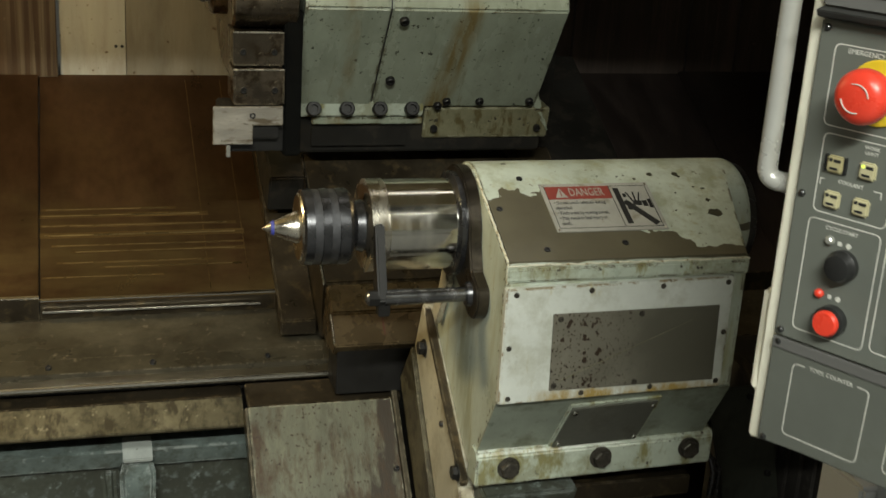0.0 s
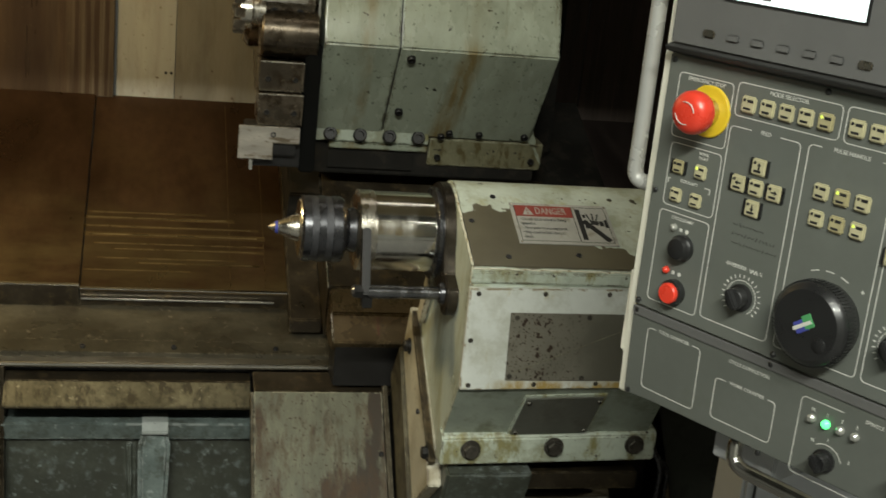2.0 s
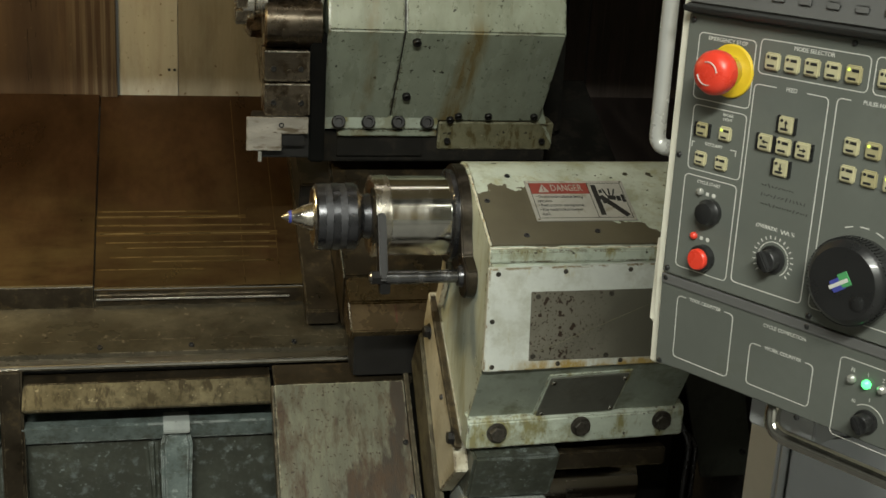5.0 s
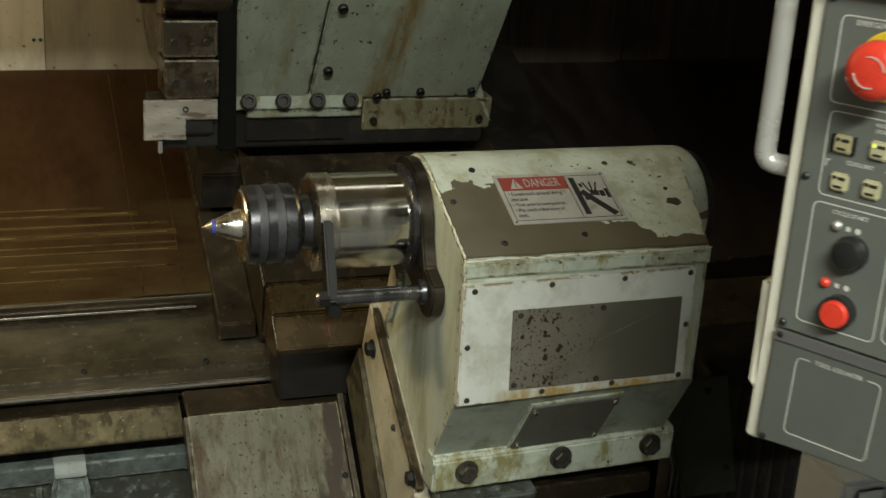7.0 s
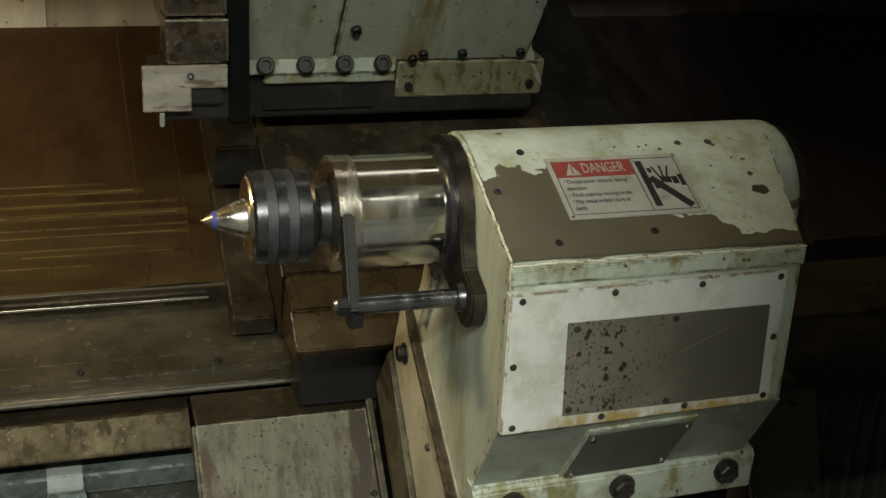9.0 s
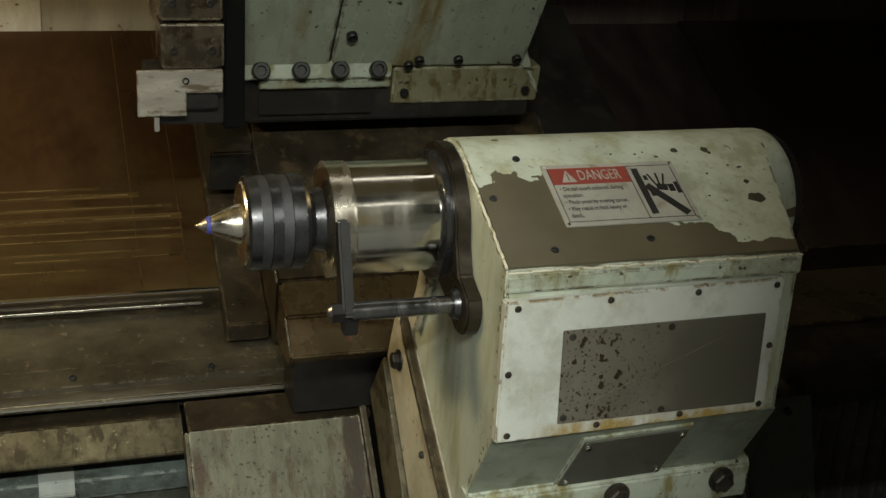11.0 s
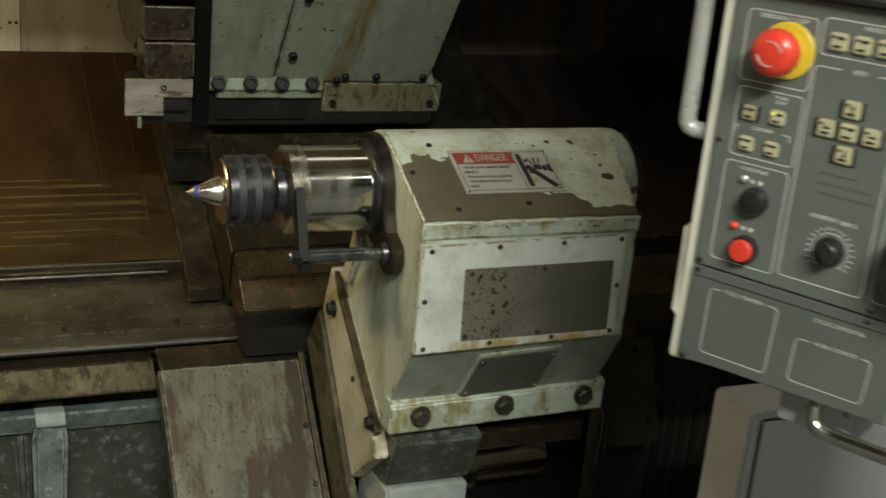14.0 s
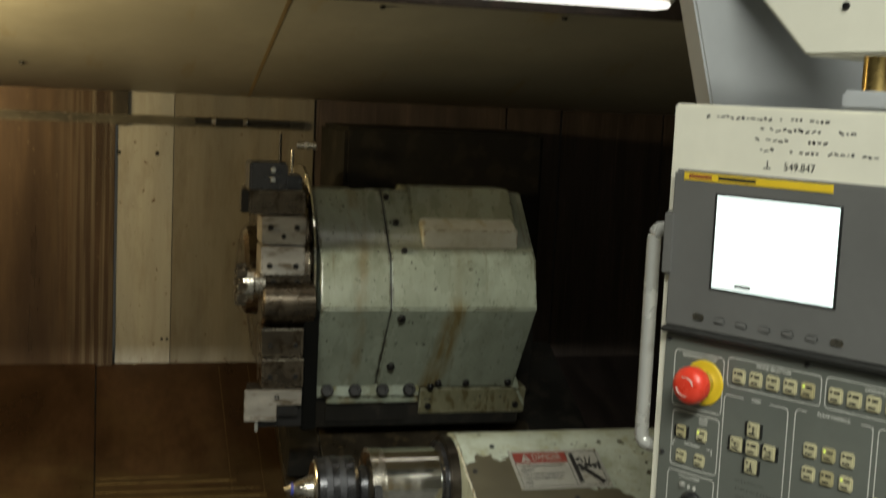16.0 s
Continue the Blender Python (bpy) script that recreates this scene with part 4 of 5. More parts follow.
def slope_plate(corners, o0, o1):
    bm = bmesh.new()
    a = [bm.verts.new(on_slope(x, k, o0)) for x, k in corners]
    c = [bm.verts.new(on_slope(x, k, o1)) for x, k in corners]
    bm.faces.new(a)
    bm.faces.new(c[::-1])
    for i in range(len(a)):
        j = (i + 1) % len(a)
        bm.faces.new((a[i], a[j], c[j], c[i]))
    bevel(bm, 0.0015, 1)
    return bm


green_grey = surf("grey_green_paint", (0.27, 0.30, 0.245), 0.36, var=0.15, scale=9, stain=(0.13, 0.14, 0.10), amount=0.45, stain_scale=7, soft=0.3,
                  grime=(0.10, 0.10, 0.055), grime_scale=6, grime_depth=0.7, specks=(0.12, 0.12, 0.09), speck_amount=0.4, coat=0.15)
part("lower_face", slope_plate([(0.0, 0.002), (0.425, 0.002), (0.425, 0.158), (-0.0, 0.158)], -0.001, 0.002), green_grey, ts, "darker, grimy grey-green paint on the sloping lower face")
# raised rim in paler paint, which also gives the edge highlight
part("cover_rim", slope_plate([(0.136, 0.025), (0.300, 0.016), (0.295, 0.146), (0.128, 0.155)], 0.0015, 0.006), mint, ts, "chipped rim round the cover, edge highlight in its pale paint")
cp = part("inspection_cover", slope_plate([(0.140, 0.031), (0.294, 0.022), (0.289, 0.142), (0.134, 0.151)], 0.004, 0.0095), bare_grey, ts, "grey inspection cover with four bright screws")
for sx, k in ((0.146, 0.041), (0.287, 0.033), (0.282, 0.131), (0.142, 0.141)):
    part("screw", turned(on_slope(sx, k, 0.0092), N2, [(0, 0.005), (0.003, 0.0048), (0.0045, 0.003)], 12), chrome, cp)
flange = prism([(0.068, 0.562), (0.066, 0.618), (0.074, 0.628), (0.10, 0.632), (0.12, 0.562)], -0.004, 0.445, 0.003)
turn(flange, Matrix(((1, 0, 0, 0), (0, 1, 0, 0), (0.024, 0, 1, 0), (0, 0, 0, 1))))
fl = part("base_flange", flange, mint, ts, "chipped pale base flange")
for sx, sz in ((0.055, 0.597), (0.227, 0.603), (0.398, 0.608)):
    part("hex_bolt", hex_bolt((sx, 0.067, sz), -Y, 0.0165), bolt_steel, fl)

# chipped paint along the left edges
random.seed(21)
ridge = [(0.0016 + random.uniform(-0.0008, 0.0010), 0.003 + 0.188 * k / 30, 1.0012 + 0.0838 * k / 30 + random.uniform(-0.0006, 0.0004)) for k in range(31)]
part("paint_ridge", tube(ridge, 0.0021, 6), chip_cream, ts, "chipped cream paint ridge")
ridge = [(0.0002 + random.uniform(-0.0006, 0.0006), -0.0002, 0.965 + 0.034 * k / 8) for k in range(9)]
part("paint_ridge", tube(ridge, 0.0013, 6), chip_cream, ts, "chipped cream paint ridge")
ridge = [(0.001 + 0.424 * k / 60, -0.0040 + random.uniform(-0.0005, 0.0005), 0.9975 + random.uniform(-0.0012, 0.0010)) for k in range(61)]
part("paint_ridge", tube(ridge, 0.0015, 6), chip_cream, ts, "chipped cream paint ridge")
for k in range(26):
    cz, cr = random.uniform(0.64, 0.995), random.uniform(0.0012, 0.0036)
    cy = 0.0045 + (0.0 if cz > 0.763 else (0.763 - cz) * 0.594) + random.uniform(0.0, 0.008)
    out = [(cy + cr * random.uniform(0.5, 1.1) * math.cos(a), cz + 1.5 * cr * random.uniform(0.5, 1.1) * math.sin(a)) for a in (2 * math.pi * i / 9 for i in range(9))]
    part("paint_chip", prism(out, -0.0005, 0.001), rusty_flange, ts, "rusty paint chip")

# flange and quill
fp = [(QY + 0.103 * math.cos(radians(a)), QZ + 0.103 * math.sin(radians(a))) for a in range(-40, 181, 10)]
fp += [(0.118, 0.945), (0.078, 0.928)] + [(0.112 + 0.040 * math.cos(radians(a)), 0.905 + 0.040 * math.sin(radians(a))) for a in range(160, 331, 17)]
fp += [(0.20, 0.902)]
part("quill_flange", prism(fp, -0.022, 0.001, 0.003), flange_steel, ts, "dark keyhole-shaped quill flange")
part("flange_ring", turned((-0.034, QY, QZ), X, [(0, 0.086), (0.003, 0.092), (0.012, 0.092)], 56), dark_steel, ts)
q = part("quill", turned((-0.155, QY, QZ), X, [(0, 0.0), (0, 0.076), (0.004, 0.079), (0.125, 0.079)], 72), chrome, ts, "bright ground steel quill")
part("quill_collar", turned((-0.186, QY, QZ), X, [(0, 0.070), (0.004, 0.0805), (0.034, 0.0805), (0.036, 0.078)], 72), nickel, ts, "bright quill collar")
part("link_arm", prism([(0.166, 1.018), (0.150, 1.022), (0.102, 0.905), (0.122, 0.884), (0.142, 0.896)], -0.182, -0.166, 0.003), black, ts, "black follower arm")
part("follower_rod", turned((-0.200, 0.118, 0.905), X, [(0, 0.008), (0.004, 0.0115), (0.03, 0.0115), (0.031, 0.0135), (0.09, 0.0135), (0.091, 0.0125), (0.205, 0.0125)], 28), rod_steel, ts, "polished follower rod")
part("rod_nut", turned((-0.196, 0.118, 0.905), X, [(0, 0.014), (0.02, 0.014)], 6), black, ts)
part("rod_pad", box(-0.180, -0.160, 0.108, 0.128, 0.874, 0.896, 0.002), black, ts)
part("rod_bush", turned((-0.030, 0.118, 0.905), X, [(0, 0.019), (0.008, 0.022), (0.012, 0.022)], 28), dark_steel, ts)

lc = thing("live_center", (-0.19, QY, QZ), "knurled dark live centre with a bright conical tip", "live centre")
part("neck", turned((-0.207, QY, QZ), X, [(0, 0.05), (0.008, 0.042), (0.022, 0.046)], 48), dark_steel, lc)
part("bearing_body", turned((-0.293, QY, QZ), X, [(0, 0.045), (0.001, 0.060), (0.004, 0.0645), (0.018, 0.0655), (0.0185, 0.0635), (0.032, 0.0635), (0.0325, 0.0655),
                                                  (0.046, 0.0655), (0.0465, 0.0635), (0.060, 0.0635), (0.0605, 0.0655), (0.078, 0.0655), (0.084, 0.061), (0.086, 0.05)], 72), dark_steel, lc, "dark banded bearing body")
for x0 in (-0.2745, -0.2465):
    part("knurl_band", turned((x0, QY, QZ), X, [(0, 0.0642), (0.013, 0.0642)], 72), matt_steel, lc, "matt knurled band")
part("front_ring", turned((-0.2965, QY, QZ), X, [(0, 0.050), (0.001, 0.0555), (0.004, 0.058)], 64), nickel, lc, "bright front ring")
part("cone", turned((-0.356, QY, QZ), X, [(0, 0.0006), (0.0145, 0.0095), (0.0147, 0.0105), (0.020, 0.0125), (0.0202, 0.0118), (0.057, 0.0275), (0.063, 0.0275)], 48), nickel, lc, "bright conical tip")
part("blue_band", turned((-0.3415, QY, QZ), X, [(0, 0.0108), (0.0055, 0.0130)], 40), blue_print, lc, "blue ring")

# tailstock base on the slant bed
tbase = ts
part("side_plate", prism([(0.42, 0.770), (0.460, 0.665), (0.215, 0.395), (0.098, 0.50), (0.14, 0.580)], -0.017, 0.012, 0.003), beige, tbase, "beige painted side plate")
part("base_block", prism([(0.42, 0.765), (0.455, 0.665), (0.24, 0.43), (0.15, 0.50), (0.15, 0.578)], 0.0125, 0.42, 0.003), shade_grey, tbase)
part("guide_wedge", prism([(0.305, 0.905), (0.275, 0.865), (0.335, 0.76), (0.365, 0.775), (0.33, 0.84)], -0.014, -0.002, 0.002), beige, tbase, "yellowed beige guide wedge")
part("side_strip", prism([(0.40, 0.768), (0.372, 0.732), (0.150, 0.577), (0.105, 0.545), (0.100, 0.556), (0.14, 0.584), (0.37, 0.746)], -0.019, -0.004, 0.002), brown_dark, tbase, "rust-brown edge strip")
part("side_face", prism([(0.462, 0.660), (0.535, 0.560), (0.18, 0.17), (0.09, 0.27), (0.215, 0.380)], -0.024, -0.006, 0.003), apron_tan, tbase, "stained tan side strip")
part("hex_bolt", hex_bolt((-0.018, 0.385, 0.690), -X, 0.014), black, tbase)
part("hex_bolt", hex_bolt((-0.018, 0.125, 0.562), -X, 0.013), black, tbase)
part("screw", socket_screw((-0.016, 0.24, 0.60), -X, 0.006), dark_steel, tbase)
part("lower_casting", prism([(0.06, 0.545), (0.16, 0.56), (0.24, 0.46), (0.21, 0.425), (0.11, 0.43)], 0.0125, 0.19, 0.006), cast_dark, tbase, "grimy grey-green foot casting")
part("lower_casting", box(0.015, 0.185, 0.10, 0.26, 0.25, 0.425, 0.006), pale_lug, tbase)
part("clamp_bar", box(0.17, 0.43, 0.10, 0.16, 0.490, 0.530, 0.003), brown_dark, tbase)
part("screw_shaft", turned((0.20, 0.30, 0.36), X, [(0, 0.06), (0.004, 0.068), (0.07, 0.068), (0.072, 0.052), (0.24, 0.052)], 40), rail_steel, tbase, "turned feed shaft")
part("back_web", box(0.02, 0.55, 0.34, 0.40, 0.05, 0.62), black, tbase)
part("hose", tube([(0.455, 0.16, 0.60), (0.50, 0.14, 0.52), (0.50, 0.15, 0.30), (0.49, 0.2, 0.1)], 0.006), dark_steel, tbase)
part("hose", tube([(0.45, 0.18, 0.58), (0.53, 0.17, 0.50), (0.53, 0.17, 0.28), (0.52, 0.2, 0.1)], 0.005), dark_steel, tbase)

chute = thing("chip_guard", (-0.19, 0.45, 0.30), "rust-streaked sloping steel chip guard plate", "guard plate")
part("guard_sheet", prism([(0.528, 0.517), (0.535, 0.505), (0.175, 0.155), (0.165, 0.165)], -0.337, -0.042, 0.002), rust_plate, chute)
part("upper_sheet", prism([(0.530, 0.516), (0.608, 0.532), (0.608, 0.518), (0.535, 0.503)], -0.335, -0.02, 0.002), brown_dark, chute, "oily upper sheet")
part("side_edge", prism([(0.528, 0.515), (0.56, 0.49), (0.20, 0.13), (0.165, 0.160)], -0.343, -0.338, 0.001), brown_mid, chute)
part("side_edge", prism([(0.545, 0.545), (0.550, 0.505), (0.19, 0.155), (0.175, 0.19)], -0.041, -0.030, 0.002), brown_mid, chute)
for k, sx in ((0.30, -0.052), (0.55, -0.052)):
    yy = 0.528 + (0.165 - 0.528) * k
    zz = 0.517 + (0.165 - 0.517) * k
    part("screw", socket_screw((sx, yy, zz), Vector((0, -0.7, 0.7)), 0.006), dark_steel, chute)

hang = thing("hanging_cover", (0.60, 0.2, 0.45), "grey-green sheet cover hanging beside the tailstock, shade put into its colour", "cover plate")
part("sheet", prism([(0.497, 0.650), (0.632, 0.655), (0.690, 0.40), (0.565, 0.40)], 0.20, 0.208, 0.002, axis="y"), grey_green_sheet, hang)
part("screw", socket_screw((0.590, 0.20, 0.632), -Y, 0.007), black, hang)
part("screw", socket_screw((0.655, 0.20, 0.46), -Y, 0.007), black, hang)
bel = thing("bellows", (0.95, 0.35, 0.3), "dark pleated way bellows", "bellows")
for i in range(18):
    part("pleat", prism([(0.690 + i * 0.034, 0.30), (0.704 + i * 0.034, 0.262), (0.711 + i * 0.034, 0.262), (0.724 + i * 0.034, 0.30), (0.724 + i * 0.034, 0.50), (0.690 + i * 0.034, 0.50)], 0.0, 0.598, 0.002, axis="z"), rubber, bel)
part("top_rail", box(0.68, 1.32, 0.256, 0.50, 0.600, 0.626, 0.003), shade_grey, bel)
rc = thing("rear_cover", (0.9, 0.9, 0.6), "telescopic way cover behind the tailstock, shade put into its black", "way cover")
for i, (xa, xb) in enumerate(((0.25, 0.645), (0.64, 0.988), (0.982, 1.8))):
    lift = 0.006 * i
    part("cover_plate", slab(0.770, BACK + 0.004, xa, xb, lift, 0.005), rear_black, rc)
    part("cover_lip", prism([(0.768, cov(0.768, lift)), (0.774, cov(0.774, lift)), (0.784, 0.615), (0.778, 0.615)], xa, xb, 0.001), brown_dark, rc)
    part("worn_edge", slab(0.80, BACK - 0.02, xb - 0.004, xb - 0.001, lift + 0.0012, 0.002, 0.0), brown_mid, rc, "rubbed bare plate edge")

# ---- right-hand front of the machine ----
post = thing("door_post", (0.3, -0.3, 1.0), "grey painted machine door post and side panel", "machine panel")
part("post", prism([(0.205, 2.12), (0.283, 1.822), (0.52, 1.00), (0.58, 1.00), (0.337, 1.828), (0.25, 2.12)], -0.30, -0.24, 0.004, axis="y"), cabinet_grey, post)
part("side_panel", prism([(0.252, 2.12), (0.339, 1.828), (0.582, 1.00), (1.8, 1.00), (1.8, 2.12)], -0.285, -0.25, 0.002, axis="y"), cabinet_grey, post)
part("sill", box(0.52, 1.8, -0.30, -0.24, 0.86, 1.0, 0.004), cabinet_grey, post)
cab = thing("control_cabinet", (0.9, -0.47, 0.0), "light grey machine front cabinet below the control panel", "cabinet")
part("front_door", box(0.350, 1.78, -0.526, -0.5205, 0.06, 0.850, 0.003), cabinet_grey, cab, "light grey cabinet door")
part("plinth", box(0.338, 1.8, -0.5265, -0.5205, 0.0, 0.05, 0.002), shade_grey, cab, "dark plinth")
part("body", box(0.333, 1.8, -0.52, -0.42, 0.0, 0.859, 0.006), cabinet_grey, cab)

# ---- operator panel ----
PO = Vector((-0.00922, -0.75684, 1.07987))
PN = Vector((-0.87998, -0.47501, 0.0))
PU = Vector((0.47501, -0.87998, 0.0))
pm = Matrix(((PU.x, -PN.x, 0, PO.x), (PU.y, -PN.y, 0, PO.y), (0, 0, 1, PO.z), (0, 0, 0, 1)))
cp = new("operator_console")
cp.matrix_world = pm
tagged(cp, "cream machine control pendant with grey keypad fascia", "control panel")
W, H = 0.62, 0.740


def pp(name, bm, material, parent=None, label=""):
    return part(name, bm, material, parent or cp, label, local=True)


shell = prism([(0.008, 0.001), (0.070, 0.0085), (W, 0.0165), (W, H), (0.008, H)], 0.004, 0.13, 0.003, axis="y")
bmesh.ops.bisect_plane(shell, geom=shell.verts[:] + shell.edges[:] + shell.faces[:], plane_co=(0, 0, 0.1295), plane_no=(0, 0, 1))
part("casing", shell, cream, cp, "cream painted casing", local=True)
fas = pp("lower_fascia", prism([(0.023, 0.011), (0.070, 0.0140), (W - 0.013, 0.0215), (W - 0.013, 0.1285), (0.023, 0.1285)], -0.002, 0.01, 0.0015, axis="y"), fascia, None, "grey lower fascia")
mid = pp("key_fascia", box(0.023, W - 0.013, -0.002, 0.01, 0.1305, 0.437, 0.0015), fascia, None, "grey key fascia")
bez = pp("screen_bezel", box(0.024, 0.345, -0.010, 0.01, 0.447, 0.655, 0.004), bezel_grey, None, "grey screen bezel")
pp("side_bezel", box(0.347, W - 0.013, -0.006, 0.01, 0.447, 0.655, 0.004), bezel_grey, None)
pp("ledge", prism([(-0.014, 0.440), (-0.018, 0.446), (0.006, 0.452), (0.006, 0.436)], 0.024, W - 0.013, 0.001), dark_band, None, "dark ledge")
pp("band", box(0.024, W - 0.014, -0.0035, 0.0, 0.1180, 0.1290, 0.0005), bezel_grey)
pp("screen_recess", box(0.091, 0.273, -0.0115, -0.008, 0.504, 0.630, 0.002), black_plastic, bez)
pp("screen", box(0.096, 0.268, -0.0125, -0.011, 0.508, 0.626, 0.001), screen_on, bez, "lit white screen")
pp("screen_text", box(0.131, 0.154, -0.0129, -0.0124, 0.5125, 0.5165), bezel_grey, bez, "grey bar of unreadable writing")
pp("name_strip", box(0.042, 0.256, -0.0112, -0.0098, 0.6425, 0.6525, 0.0004), yellow_plastic, bez, "yellow name strip")
pp("name_bar", box(0.05, 0.085, -0.0116, -0.0111, 0.6455, 0.6500), red_print, bez)
pp("name_bar", box(0.095, 0.150, -0.0116, -0.0111, 0.6455, 0.6500), ink, bez)
pp("side_cover", box(0.014, 0.034, -0.013, 0.0, 0.515, 0.600, 0.004), bezel_grey, bez)
for i in range(7):
    pp("soft_key", box(0.070 + i * 0.033, 0.087 + i * 0.033, -0.0125, -0.009, 0.462, 0.471, 0.002), bezel_grey if i not in (0, 6) else nickel, bez)


def outline(u0, u1, v0, v1, parent, gap=None, w=0.0010, r=0.006):
    """Printed box with rounded corners; gap: a break in its top line for a heading."""
    pts = []
    for cx, cz, a0 in ((u1 - r, v1 - r, 0), (u0 + r, v1 - r, 90), (u0 + r, v0 + r, 180), (u1 - r, v0 + r, 270)):
        pts += [(cx, cz, radians(a0 + k * 22.5)) for k in range(5)]
    bm = bmesh.new()
    ring = []
    for cx, cz, a in pts:
        o = (cx + r * math.cos(a), cz + r * math.sin(a))
        i = (cx + (r - w) * math.cos(a), cz + (r - w) * math.sin(a))
        ring.append((bm.verts.new((o[0], -0.0024, o[1])), bm.verts.new((i[0], -0.0024, i[1]))))
    k = len(ring)
    for j in range(k):
        if gap and j == 4:
            (oa, ia), (ob, ib) = ring[4], ring[5]
            for g, (o, i) in ((gap[1], ring[4]), (gap[0], ring[5])):
                vo, vi = bm.verts.new((g, -0.0024, v1)), bm.verts.new((g, -0.0024, v1 - w))
                bm.faces.new((o, i, vi, vo))
            continue
        bm.faces.new((ring[j][0], ring[(j + 1) % k][0], ring[(j + 1) % k][1], ring[j][1]))
    ex = bmesh.ops.extrude_face_region(bm, geom=bm.faces[:])
    bmesh.ops.translate(bm, verts=[v for v in ex["geom"] if isinstance(v, bmesh.types.BMVert)], vec=(0, 0.0004, 0))
    return pp("printed_box", bm, line_white, parent)


def words(text, u, v, size, parent, material=None, y=-0.0023, name="lettering"):
    bm = turn(lettering(text, size), Matrix.Translation((u, y, v)) @ pose(0, 0, 0, 90))
    return pp(name, bm, material or line_white, parent, "printed words " + text.lower())


outline(0.040, 0.118, 0.343, 0.418, mid)
outline(0.123, 0.257, 0.384, 0.422, mid)
outline(0.262, 0.400, 0.384, 0.423, mid)
outline(0.121, 0.215, 0.146, 0.373, mid, (0.150, 0.188))
outline(0.224, 0.328, 0.146, 0.375, mid, (0.240, 0.312))
outline(0.334, 0.420, 0.146, 0.375, mid)
outline(0.043, 0.117, 0.262, 0.337, mid)
outline(0.041, 0.115, 0.143, 0.256, mid)
outline(0.049, 0.131, 0.028, 0.108, fas, (0.062, 0.118))
outline(0.157, 0.242, 0.031, 0.083, fas, (0.172, 0.231))
outline(0.272, 0.420, 0.012, 0.106, fas, (0.325, 0.400))
for text, u_, v_, s_, par in (("EMERGENCY STOP", 0.080, 0.4125, 0.0062, mid), ("MODE SELECTOR", 0.190, 0.4165, 0.0062, mid), ("FEED", 0.169, 0.3725, 0.0062, mid),
                              ("PULSE HANDLE", 0.276, 0.3745, 0.0062, mid), ("COOLANT", 0.077, 0.2945, 0.0050, mid), ("WORK", 0.092, 0.3315, 0.0046, mid),
                              ("LIGHT", 0.092, 0.3265, 0.0046, mid), ("CYCLE START", 0.076, 0.2495, 0.0052, mid), ("OVERRIDE", 0.160, 0.2195, 0.0060, mid),
                              ("%", 0.194, 0.2190, 0.0060, mid), ("TOOL COUNTER", 0.090, 0.1075, 0.0058, fas), ("WORK COUNTER", 0.2015, 0.0825, 0.0058, fas),
                              ("CYCLE COMPLETION", 0.200, 0.1085, 0.0058, fas), ("SPINDLE", 0.362, 0.1055, 0.0058, fas), ("N", 0.289, 0.0945, 0.006, fas),
                              ("1", 0.307, 0.0945, 0.006, fas), ("2", 0.325, 0.0945, 0.006, fas), ("3", 0.343, 0.0945, 0.006, fas), ("N", 0.295, 0.060, 0.006, fas),
                              ("1", 0.313, 0.067, 0.006, fas), ("3", 0.342, 0.052, 0.006, fas), ("+", 0.318, 0.238, 0.009, mid), ("OPERATION", 0.33, 0.4165, 0.0060, mid)):
    words(text, u_, v_, s_ * 1.02, par)
for ua, ub, ue in ((0.046, 0.050, 0.046), (0.100, 0.108, 0.107)):
    pp("bracket_line", merge(box(ua, ub, -0.0024, -0.002, 0.2935, 0.2945), box(ue, ue + 0.001, -0.0024, -0.002, 0.288, 0.2935)), line_white, mid)
pp("zigzag", merge(*[turn(box(-0.0005, 0.0005, -0.0024, -0.002, -0.0025, 0.0025), Matrix.Translation((0.1795 + 0.0022 * i, 0, 0.2190)) @ pose(0, 0, 0, 0, 25 if i % 2 else -25)) for i in range(5)]), line_white, mid)
random.seed(12)
for r_, (u0, u1) in enumerate(((0.146, 0.186), (0.146, 0.204), (0.148, 0.206))):
    u_ = u0
    while u_ < u1:
        w_ = random.uniform(0.0022, 0.0050)
        pp("ink_note", turn(box(-w_ / 2, w_ / 2, -0.0023, -0.002, -0.0006, 0.0006), Matrix.Translation((u_ + w_ / 2, 0, 0.2655 - r_ * 0.0105)) @ pose(0, 0, 0, 0, random.choice((-70, -35, 10, 60)))), faint_ink, mid, "faint bar of unreadable handwriting")
        u_ += w_ + 0.0008


